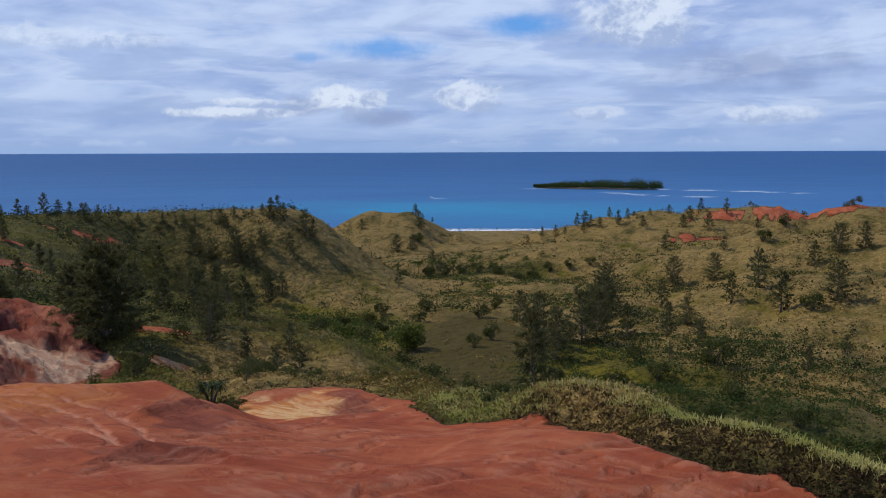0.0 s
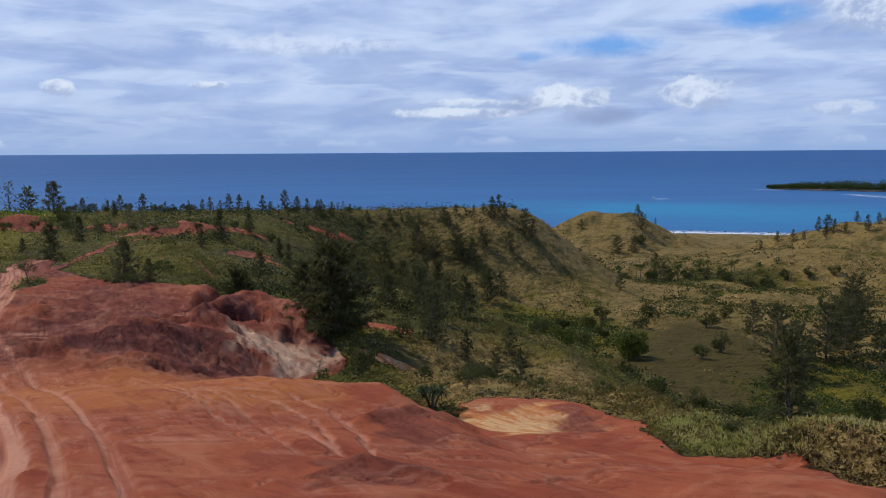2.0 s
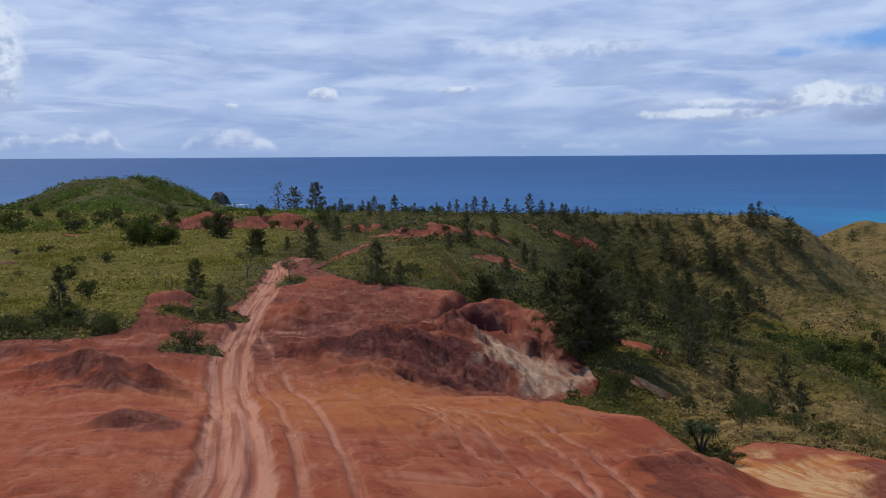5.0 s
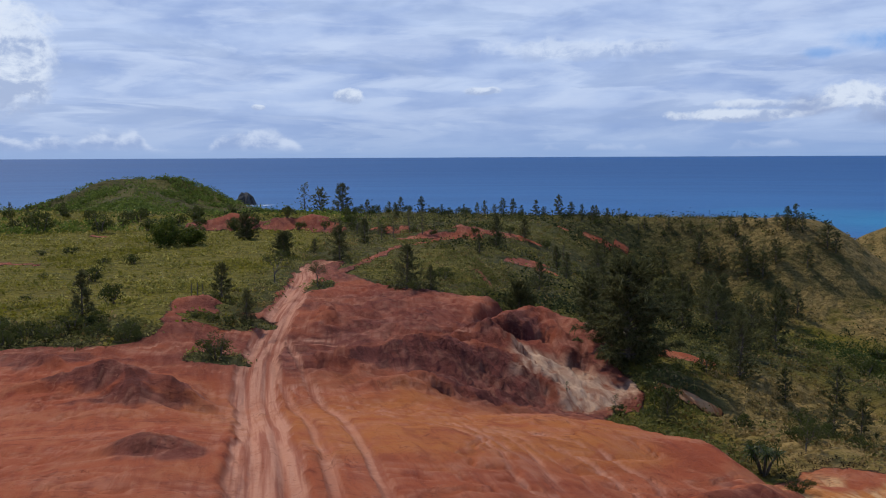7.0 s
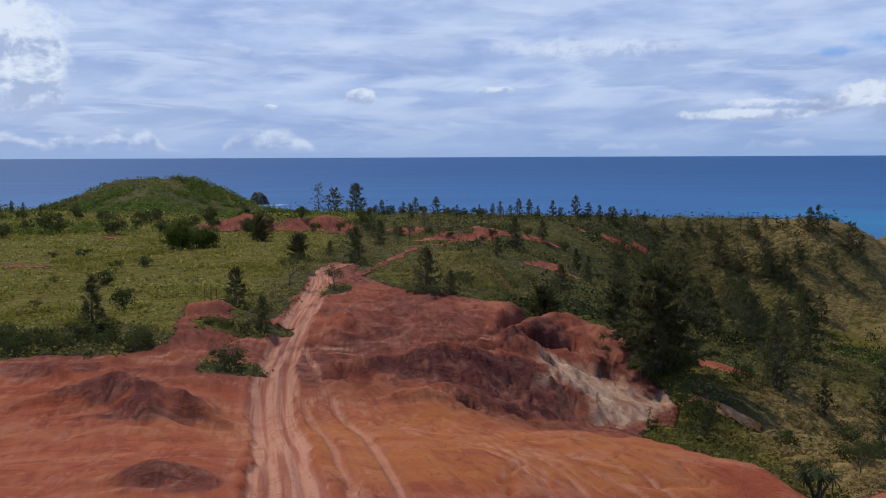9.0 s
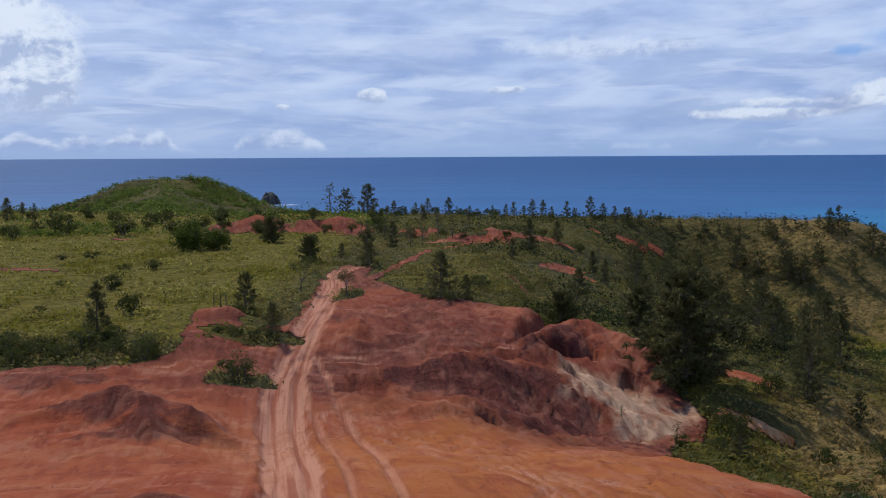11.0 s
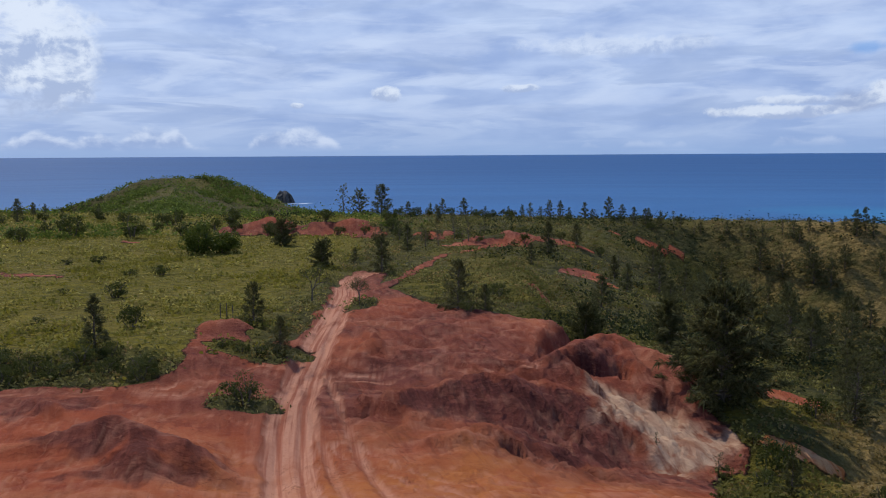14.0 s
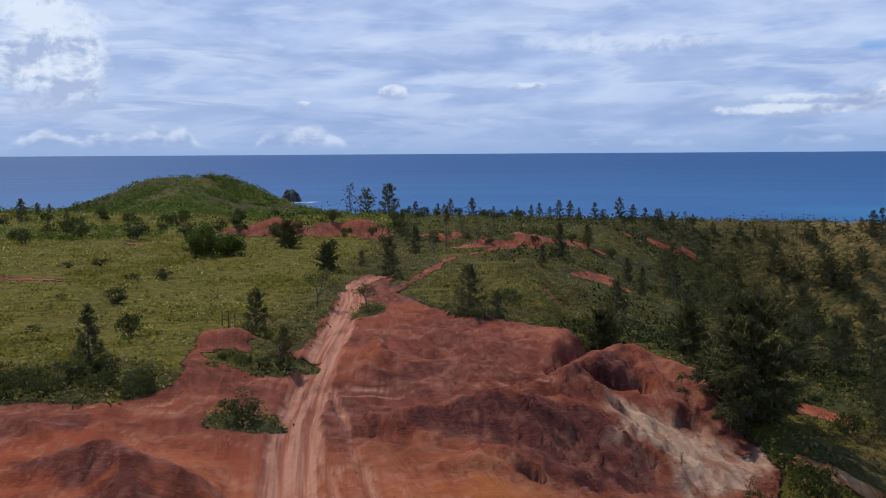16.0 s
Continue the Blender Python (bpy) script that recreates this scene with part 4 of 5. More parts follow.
def bush(name, height, width, leaves, size, label, category="bush", mat=SCRUB, trunk=0.12, stems=5, seed=1, clumps=14, thin=0.02):
    r = np.random.default_rng(seed)
    root = new(name)
    verts, faces = [], []
    for k in range(stems):
        a = k * 2.4 + r.normal(0, 0.4)
        w = width * 0.5 * r.uniform(0.4, 0.85)
        foot = np.array([math.cos(a), math.sin(a), 0]) * (0.05 * width if stems > 1 else 0)
        top = np.array([math.cos(a) * w, math.sin(a) * w, height * r.uniform(0.5, 0.9)])
        mid = (foot + top) / 2 + np.array([0, 0, height * 0.1]) + r.normal(0, 0.05 * width, 3)
        verts, faces = [], []
        tube(verts, faces, [foot + (0, 0, -0.25), mid, top], (thin * height + 0.02, thin * height * 0.6 + 0.012, 0.008), 5)
        part("stem", mesh_from("stem", verts, faces, BARK), root)
    v, f = leaf_cloud(r, leaves, (0, 0, height * (0.42 + trunk)), (width * 0.46, width * 0.46, height * (0.52 - 0.5 * trunk)), size, clumps=clumps)
    v[:, 2] = np.maximum(v[:, 2], 0.02 * height)
    part("foliage", mesh_from("foliage", v, f, mat, False), root)
    return tagged(root, label, category)


def branchy(name, height, leaves, size, label, seed=3, mat=SCRUB, flat=False, lean=0.0):
    """An open, forked tree with a thin crown; flat: wind-shorn to a level top."""
    r = np.random.default_rng(seed)
    root = new(name)
    verts, faces, tips = [], [], []

    def grow(p, d, ln, rad, level):
        d = d / np.linalg.norm(d)
        q = p + d * ln * 0.5 + r.normal(0, 0.05 * ln, 3)
        e = p + d * ln
        tube(verts, faces, [p, q, e], (rad, rad * 0.8, rad * 0.6), 6 if level < 2 else 4)
        if level == 4:
            tips.append(e)
            return
        if level >= 2:
            tips.append(e)
        for _ in range(3 if level < 3 else 2):
            t = d + r.normal(0, 0.55, 3) + np.array([lean, 0, -0.35 * level if flat else 0.12])
            grow(e, t, ln * r.uniform(0.6, 0.85), rad * 0.58, level + 1)

    grow(np.array([0, 0, -0.25]), np.array([0.1 + lean, 0.05, 1.0]), height * 0.33, 0.022 * height + 0.03, 0)
    part("trunk", mesh_from("trunk", verts, faces, BARK), root)
    tips = np.array(tips)
    p = tips[r.integers(0, len(tips), leaves)] + r.normal(0, 0.055 * height, (leaves, 3)) * (1, 1, 0.45 if flat else 1)
    way = r.normal(0, 1, (leaves, 3)) + np.array([0, 0, 0.3])
    ln = size * r.uniform(0.6, 1.3, leaves)
    v, f = strips(p, way, ln, ln * 0.42, r.uniform(0, 0.7, leaves), r.normal(0, 1, (leaves, 3)))
    part("crown", mesh_from("crown", v, f, mat, False), root)
    return tagged(root, label, "tree")


def screw_pine(name, height, label, seed=5):
    r = np.random.default_rng(seed)
    root = new(name)
    verts, faces, heads = [], [], []
    for k in range(5):
        a = k * 1.4
        e = np.array([math.cos(a) * height * 0.26, math.sin(a) * height * 0.26, height * r.uniform(0.42, 0.68)])
        verts, faces = [], []
        tube(verts, faces, [(0, 0, -0.3), e * 0.5 + (0, 0, 0.1), e], (0.09, 0.07, 0.06), 6)
        part("stem", mesh_from("stem", verts, faces, BARK), root)
        heads.append(e)
    for e in heads:
        n = 46
        a = np.arange(n) * 2.39996
        up = np.linspace(1.6, -0.25, n)
        way = np.column_stack([np.cos(a), np.sin(a), up])
        v, f = strips(np.tile(e, (n, 1)), way, r.uniform(0.6, 1.0, n) * height * 0.36, np.full(n, 0.085), r.uniform(0.5, 1.3, n), np.tile((0.0, 0.0, 1.0), (n, 1)) + r.normal(0, 0.2, (n, 3)))
        part("leaf_rosette", mesh_from("leaf_rosette", v, f, BLADE, False), root)
    return tagged(root, label, "screw pine")


def palm(name, height, label, seed=5):
    r = np.random.default_rng(seed)
    root = new(name)
    verts, faces = [], []
    top = np.array([0.08 * height, 0.03 * height, height])
    tube(verts, faces, [(0, 0, -0.4), top * 0.5 + (-0.25, 0, 0), top], (0.24, 0.16, 0.11), 7)
    part("trunk", mesh_from("trunk", verts, faces, BARK), root)
    vs, fs, base = [], [], 0
    for k in range(15):
        a, up = k * 2.39996, r.uniform(-0.15, 1.1)
        d = np.array([math.cos(a), math.sin(a), up])
        d /= np.linalg.norm(d)
        s = np.linspace(0.08, 1, 16)
        rib = top + d * (s * height * 0.42)[:, None] - np.array([0, 0, 1]) * (s ** 2 * height * 0.22)[:, None]
        side = np.cross(d, (0, 0, 1.0))
        for sign in (-1, 1):
            w = np.tile(side * sign, (16, 1)) + d * 0.5 + np.array([0, 0, -0.35])
            ln = height * 0.12 * np.sin(np.pi * np.clip(s * 0.9 + 0.08, 0, 1)) + 0.15
            v, f = strips(rib, w, ln, np.full(16, 0.16), np.full(16, 0.9), np.tile(d, (16, 1)) + (0, 0, 0.6))
            vs.append(v), fs.append(f + base)
            base += len(v)
    part("fronds", mesh_from("fronds", np.concatenate(vs), np.concatenate(fs), BROAD, False), root)
    return tagged(root, label, "palm")


def stand(kinds, places, group, sink=0.05):
    """Sets copies of the kinds (thing, its height) at places (x, y, height) on the ground."""
    for k, (x, y, h) in enumerate(places):
        ob, own = kinds[k % len(kinds)]
        z = float(ground_height(x, y)) - sink
        s = h / own
        wide = s * random.uniform(0.88, 1.12)
        m = pose(x, y, z, 0, 0, random.uniform(0, 360)) @ Matrix.Diagonal((wide, wide, s, 1))
        copy_thing(ob, m)["group"] = group


def retire(*things):
    """The patterns themselves are not part of the place."""
    for ob in things:
        for o in (*ob.children_recursive, ob):
            bpy.data.objects.remove(o)


DARK_IRON = "dark green ironwood tree with drooping needle foliage on the hillside"
YOUNG = "slender young ironwood tree with wispy green needles"
FULL = "broad dense ironwood tree with dark drooping needles"
slim = [(ironwood("ironwood_tree", 5, 2.3, 64, 10, 10, DARK_IRON, bare=0.04, seed=11, wide=0.45), 5), (ironwood("ironwood_tree", 5, 2.0, 60, 10, 10, DARK_IRON, bare=0.05, lean=0.03, seed=12, wide=0.45), 5), (ironwood("ironwood_tree", 5, 1.5, 54, 9, 9, YOUNG, lean=0.05, seed=13, wide=0.5), 5)]
slim_far = [(ironwood("ironwood_tree", 5, 2.5, 46, 8, 9, DARK_IRON, bare=0.03, seed=14, wide=0.8), 5), (ironwood("ironwood_tree", 5, 1.7, 40, 7, 8, YOUNG, lean=0.04, seed=15, wide=0.8), 5), (ironwood("ironwood_tree", 5, 2.2, 42, 7, 9, DARK_IRON, lean=0.04, seed=16, wide=0.8), 5)]
full = [(ironwood("ironwood_tree", 8, 4.3, 150, 18, 11, FULL, bare=0.0, seed=s, wide=0.7, taper=0.55), 8) for s in (21, 22)]
full_far = [(ironwood("ironwood_tree", 8, 4.2, 85, 11, 8, FULL, bare=0.0, seed=s, wide=0.8, taper=0.65), 8) for s in (23, 24, 25)]
thin_iron = [(ironwood("ironwood_tree", 6, 2.4, 36, 4, 3, "thin half-bare ironwood tree with grey twigs", bare=0.15, seed=s, lean=0.05, wide=1.2), 6) for s in (31, 32)]
flat_tree = [(branchy("windswept_tree", 4, 1000, 0.30, "windswept flat-topped tree on a bare ridge", 41, NEEDLE, True, 0.35), 4)]
broad = [(bush("broadleaf_tree", 6, 6.0, 5200, 0.36, "rounded broadleaf tree with dense bright green foliage", "tree", BROAD, 0.06, 5, s, 30, 0.025), 6) for s in (51, 52)]
scrub = [(bush("shrub", 3, 3.6, 1150, 0.27, "rounded green shrub with small leaves", "shrub", SCRUB, 0.1, 6, s, 16), 3) for s in (61, 62, 63)]
low = [(bush("bush", 1.6, 3.0, 2200, 0.12, "low spreading green bush in the grass", "bush", SCRUB, 0.02, 7, s, 18), 1.6) for s in (71, 72)]
open_tree = [(branchy("open_tree", 4.6, 1500, 0.17, "open forked tree with sparse grey-green leaves", 81), 4.6)]
pine = [(screw_pine("screw_pine", 2.4, "screw pine with rosettes of long sword-shaped leaves"), 2.4)]
coco = [(palm("coconut_palm", 9, "coconut palm with arching fronds in the valley", s), 9) for s in (91, 92)]

# skyline and plateau
stand(thin_iron, [(-43.1, 281, 10), (56.2, 245.5, 3.7), (51, 246, 4.4), (76.3, 237, 4), (-6.2, 184.1, 5), (-3.4, 179.1, 4.6), (-12.8, 186.3, 3.7), (-3, 276, 3), (31, 255, 3), (12.5, 71, 1.4), (9.6, 75, 0.9)], "thin ironwoods")
stand(slim_far, [(-39.8, 292.9, 9), (-56, 302.6, 2.7), (-53, 305, 2.8), (-22.1, 270.2, 4.2), (-17, 300, 5), (-11.9, 275, 5.1), (-5.5, 275.2, 5.1), (14.1, 265.6, 4.2), (19.4, 262.2, 5.2), (22.3, 261, 5.0), (28.5, 256.1, 4.7),
             (34.4, 251.6, 5.9), (38, 251, 4), (39.4, 242, 4.5), (43, 244, 4), (47.2, 244.6, 3.7), (67.1, 240.9, 2.5), (69, 239, 3.6), (78, 234, 4.6), (86.5, 231.8, 2.4), (89, 230, 3.2), (90.8, 228, 4.8), (93, 228, 5.4)], "ironwoods on the skyline")
stand(slim, [(-124.7, 240.9, 5.7), (-128.5, 256.2, 3.9), (-11.6, 238.3, 4.3), (-22.4, 95.5, 3.8), (-17.6, 85.3, 3.0), (-30.6, 81.4, 4.0), (-4, 107.3, 5), (-1.2, 105.3, 2.7), (6.8, 154.7, 3.2), (13.4, 124, 4.1), (23.4, 130.7, 4.4),
             (20.7, 158.5, 4), (18.3, 190.3, 4.1), (14.8, 65.5, 2.2), (20.4, 145.5, 4.2), (26.6, 102.2, 4.2), (30.5, 102.7, 5.2), (29, 91.5, 4.5), (24, 116.7, 4.5)], "ironwoods on the plateau")
stand(full, [(-38.2, 176, 4.6), (-24.7, 142.4, 3.7), (8.5, 102, 4.8), (15.5, 98, 4.6), (16.0, 82.5, 8.2)], "broad ironwoods")
stand(slim, [(-33.7, 303.8, 11), (-15.1, 136.1, 5.2), (30.4, 36.6, 5.4), (-20.3, 145.9, 2.2), (-14.1, 167.3, 4.5), (10.6, 167.4, 6), (9.5, 103.5, 4.2)], "single ironwoods")
# the far slope of the valley
stand(slim_far, [(41.5, 195.4, 6.4), (39.3, 208.9, 5.6), (68.6, 211.4, 8), (78.1, 199.6, 8), (59.1, 230, 5.8), (60.7, 213.3, 8), (79.7, 214.9, 6.4), (29.1, 80.5, 3),
             (34.8, 83.3, 3.3), (97.2, 218.9, 6.5), (99, 218, 5), (93, 224, 5), (90, 226, 3.8), (78.7, 231.7, 4.3), (90.3, 214.1, 5.3), (34.9, 97.1, 5), (82.9, 201.6, 6.2), (30.3, 70, 3.1), (27, 67.5, 2.9)], "ironwoods on the slope")
stand(full_far, [(68.3, 229.4, 7.6), (77.2, 221.5, 6.9), (77, 218, 6.5), (69, 212, 7), (35.3, 197.6, 5.7), (26.3, 83.6, 5.1), (45, 150, 7), (52, 168, 7), (38, 128, 6.5), (30, 140, 5.5), (58, 190, 7), (47, 180, 6), (28, 158, 5.5), (36, 168, 6)], "broad ironwoods on the slope")
# the hills across the valley
stand(full_far, [(110.6, 118.9, 10), (96.5, 110.2, 8.5), (143.3, 145.4, 9.5), (116.7, 145.9, 6.6), (149.4, 126.3, 6.1), (192.2, 168.2, 7.6), (200.1, 159.2, 7.6), (179.9, 108.6, 9), (228.3, 138.3, 7.9), (232.4, 132.8, 7.2), (230.5, 373.1, 8.3),
             (203.4, 350.4, 7.7), (212.3, 350.1, 7.2), (104, 124, 9), (120, 124, 8.5), (128, 134, 8.5), (101, 116, 7), (136, 140, 9)], "broad ironwoods across the valley")
stand(slim_far, [(118.7, 114.8, 6.7), (129, 113.9, 7), (162.3, 145.5, 7.4), (182.8, 131.9, 9.4), (172.6, 118.2, 9.6), (170.3, 130.1, 7.5), (217.6, 138.8, 6.6), (133, 108.8, 4.9), (110.1, 96.5, 3), (236.7, 211.6, 4.7), (215.4, 168.5, 4.4),
             (237.2, 388.1, 6.1), (204.9, 389.2, 5.9), (249.6, 390.3, 3.1), (168.6, 263.4, 6.8), (152.5, 234.1, 6.8), (119.5, 204.7, 5.8), (141.4, 115.7, 3.7), (121.3, 77.7, 3.9), (135.5, 79.5, 3.6)], "ironwoods across the valley")
stand(slim_far, [(281.1, 301.2, 7.2), (280, 306, 6.8), (281, 297, 6), (267.6, 317.3, 4.5), (270, 310, 5), (271.4, 305, 3.9), (279.7, 289.6, 4.9), (283.7, 281.4, 7), (305, 282, 3.5), (308.4, 260.8, 6), (318.3, 262.6, 6.1), (304.2, 245.9, 7.9),
             (301, 258, 5.5), (321, 250.2, 7.1), (284.5, 252.8, 3.6), (319.3, 232.1, 3.7), (292, 296, 5), (296, 288, 5.5), (312, 276, 4.5), (275, 296, 5), (288, 270, 5), (262, 322, 4)], "ironwoods on the far ridge")
stand(flat_tree, [(0.9, 274.4, 3), (5, 271.6, 3.3), (9.2, 268.8, 3.3), (338.4, 248, 4), (356.4, 212.8, 4.5), (360, 213, 6), (349.8, 230.5, 4), (298, 282.6, 5)], "windswept trees")
stand(broad, [(-49, 161.1, 7), (-45.3, 163, 5.3), (66, 134, 7), (77, 128, 6.5)], "broadleaf trees", sink=1.1)
stand(open_tree, [(-20.1, 110.6, 4.6), (-14.6, 109, 3.2), (20.9, 58.3, 2.4)], "open trees")
stand(pine, [(17.4, 55.5, 2.4)], "screw pines")
stand(scrub, [(-89, 177.4, 3.6), (-86.7, 193.7, 5.2), (-71, 186.2, 4.6), (-81.6, 232.3, 3.9), (-79, 232, 3.4), (-109.8, 255.8, 3.1), (-32.9, 93.7, 2.4), (23, 82.7, 1.9), (5.3, 175.2, 1.4), (-25, 240.6, 3.8), (-29.4, 173.3, 2),
              (-65.9, 238.3, 3.9), (16.5, 72, 2.6), (-60, 205, 3), (-52, 215, 3.2), (-100, 215, 3), (-95, 240, 3.5), (-120, 225, 3), (-75, 210, 2.6)], "shrubs on the plateau")
stand(scrub, [(173.2, 110.9, 5), (112.3, 88.4, 4.8), (326.4, 223, 5.3), (222.9, 159.9, 4.4), (220, 357.3, 5.7), (42.2, 92.3, 1.8), (98.8, 160.6, 3.4), (111.6, 154.2, 3.9), (95.3, 127.9, 3.9), (88.2, 123.6, 2.7), (122.9, 162.6, 3.3),
              (64, 62, 2.6), (70, 58, 2.4), (76, 54, 2.8), (82, 50, 2.6), (88, 46, 3), (72, 48, 2.4), (66, 42, 2.2), (92, 60, 3), (84, 66, 3), (98, 74, 3.4), (57.4, 31.4, 1.8), (60, 75, 2.6)], "shrubs in the valley")
stand(low, [(-41.8, 110.9, 2.1), (-44.5, 131.7, 1.7), (-58.9, 144, 1.6), (-48.1, 111.8, 0.8), (-16.8, 72, 1.9), (-24.8, 75.6, 1.5), (-30.8, 75.6, 1.4), (-34, 75.3, 1.5), (-42, 95, 0.8), (0.2, 114.5, 2.1), (-2.9, 103.5, 1.4),
            (-22.2, 85.2, 0.6), (-19, 84.4, 0.9), (13.8, 83.9, 1.1), (12.6, 70.6, 0.9), (14.4, 68.6, 1.2), (16.3, 76, 1.1), (33, 36.7, 1.4), (30.5, 41, 1.0), (19, 60, 1.0), (18, 52.5, 1.0), (-47.5, 129, 1.3), (-62, 141, 1.1), (-20.6, 85, 0.8),
            (22, 62, 1.2), (25, 60, 1.0), (29, 58, 1.1), (34, 52, 1.2), (27, 72, 1.4), (20, 66, 1.2)], "low bushes")
stand(coco, [(150, 246, 5), (154, 250, 5.5), (158, 244, 4.6), (160, 250, 5), (163, 241, 5), (166, 246, 5.5), (170, 252, 5), (173, 243, 5), (176, 237, 4.4), (178, 246, 4.5), (182, 238, 5), (186, 242, 4), (163, 256, 4), (190, 234, 4), (176, 256, 5), (168, 262, 4.5)], "palms in the valley")
stand(scrub, [(152, 240, 4), (158, 238, 4.4), (164, 236, 4), (170, 236, 4.4), (176, 232, 4), (182, 230, 4.4), (188, 228, 4), (156, 246, 4), (168, 243, 4), (180, 240, 4), (194, 226, 4.2), (200, 222, 4), (206, 218, 3.8), (148, 250, 3.6)], "thicket round the palms")
stand(coco, [(396, 590, 2.2), (400, 596, 2.5), (403, 588, 2.3), (412, 590, 2.5), (416, 582, 2.3), (421, 580, 2.5), (425, 588, 2.3), (432, 572, 2.5), (436, 578, 2.5), (441, 566, 2.3), (446, 570, 2.5), (450, 560, 2.5), (455, 564, 2.5), (458, 552, 2.5), (464, 556, 2.5), (470, 545, 2.5)], "palms by the beach")
stand(scrub, [(-60, 296, 2.6), (-55, 292, 2.4), (-50, 286, 2.8), (-46, 290, 2.4), (-36, 280, 2.6), (-30, 282, 3), (-26, 276, 3), (-20, 274, 3.2), (-16, 270, 2.8), (-9, 268, 3), (-2, 266, 2.6), (3, 268, 2.4), (8, 264, 2.4), (24, 256, 2),
              (36, 248, 2.2), (44, 241, 2.2), (62, 241, 1.8), (-62, 262, 3), (-70, 256, 3.4), (-84, 250, 3.4), (-104, 246, 3), (-116, 238, 3), (-98, 205, 2.8), (-64, 195, 3), (-57, 188, 3.2), (-45, 196, 3), (-40, 184, 2.6)], "scrub along the skyline")
stand(thin_iron, [(-20, 178, 4.2), (-17, 184, 4), (-9, 176, 4.4), (-11, 170, 3.6), (-1, 190, 3.4), (4, 196, 3.2), (-16, 192, 4), (-22, 186, 3.6), (-7, 200, 4), (0, 205, 3.6), (26, 186, 3.8), (12, 176, 3.4)], "grey ironwood thicket")
stand(full_far, [(62, 222, 5.5), (66, 216, 6), (72, 224, 5.5), (58, 208, 6.5), (54, 200, 6), (50, 190, 6), (64, 204, 6.5), (44, 170, 5.5), (40, 158, 5.5), (52, 156, 6), (60, 176, 6), (34, 150, 5), (46, 140, 6), (38, 112, 5), (33, 108, 4.5), (44, 120, 5.5),
                 (84, 218, 5.5), (72, 196, 6), (80, 206, 5.5), (28, 132, 4.6)], "grove on the slope")
stand(low, [(-25.2, 77, 1.4), (-27.6, 76.4, 1.5), (-30, 78, 1.6), (-33, 76.8, 1.8), (-36, 77.5, 1.7), (-39, 76.4, 1.8), (-42, 77, 1.7), (-45, 76, 1.9), (-37, 80, 1.4), (-28.5, 79.5, 1.3), (-48, 76.5, 1.8), (-52, 76, 1.8), (-56, 75, 1.8),
            (22, 60.5, 1.1), (27, 59.5, 1.3), (31, 56.5, 1.2), (34.5, 49.5, 1.3), (24, 62.5, 1.4), (36, 55, 1.5)], "bushes along the bank")
stand(scrub, [(46, 60, 2.2), (50, 66, 2.6), (54, 54, 2.4), (60, 50, 2.6), (48, 76, 2.8), (56, 70, 2.4), (62, 84, 2.8), (52, 88, 3), (66, 94, 3), (45, 98, 2.6), (58, 102, 3.2), (74, 86, 3), (80, 92, 3.2), (86, 84, 3.2), (92, 92, 3.4), (100, 90, 3.6), (106, 100, 3.6),
              (84, 150, 3.4), (76, 144, 3.2), (72, 152, 3.4), (80, 160, 3.4), (90, 168, 3.6), (70, 166, 3.2), (64, 150, 3), (98, 176, 3.6), (108, 172, 3.6), (60, 160, 3)], "shrubs on the valley floor")
stand(slim_far, [(-25, 284, 3.4), (-19, 281, 3.0), (-14, 282, 3.6), (1, 277, 3), (8, 272, 3), (12, 270, 3.6), (17, 266, 3), (25, 262, 3.6), (31, 259, 3.2), (45, 250, 3), (53, 247, 3.4), (58, 246, 3), (64, 243, 3.4), (72, 239, 3), (82, 235, 3.4), (-128, 262, 3.2), (-118, 252, 3), (-112, 262, 3.4)], "small ironwoods on the skyline")
stand(scrub, [(-54, 199.5, 2.6), (-46.5, 199, 3), (-42, 202, 2.6), (-31, 196.5, 2.4), (-35, 204, 3), (-22, 186, 2), (-25.5, 197.5, 2.2), (-18, 193, 2.6), (-1.5, 177.5, 1.8), (7, 178, 2), (-12, 189.5, 2.2), (-5, 190, 2.4), (15, 189, 2), (23, 190.5, 2.2), (-57, 206, 3), (-20, 203, 2.8)], "shrubs by the red banks")
for kinds in (slim, slim_far, full, full_far, thin_iron, flat_tree, broad, scrub, low, open_tree, pine, coco):
    retire(*[k for k, _ in kinds])

# ---- ground cover ----


def patch_material(name, a, b, c, rough=0.7):
    """Blades that change from patch to patch and blade to blade."""
    m, n, s = material(name, rough)
    g = n.put("ShaderNodeNewGeometry")
    col = n.mix(g.outputs["Random Per Island"], a, b)
    col = n.mix(n.step(n.noise(g.outputs["Position"], 0.12, 4), 0.42, 0.62), col, c)
    n.set(s.inputs["Base Color"], col)
    n.set(s.inputs["Specular IOR Level"], 0.1)
    leafy(n, s, col)
    return m


def scatter(count, keep, near, far, sector, r):
    """Places on the planted ground, closer together near by."""
    a = np.radians(r.uniform(*sector, count))
    d = np.exp(r.uniform(math.log(near), math.log(far), count))
    x, y = d * np.sin(a), d * np.cos(a)
    soil = bare_ground(x, y)
    z = ground_height(x, y, soil)
    ok = (soil < 0.4) & (z > 1.0) & (r.random(count) < keep(x, y, z))
    return x[ok], y[ok], z[ok], d[ok]


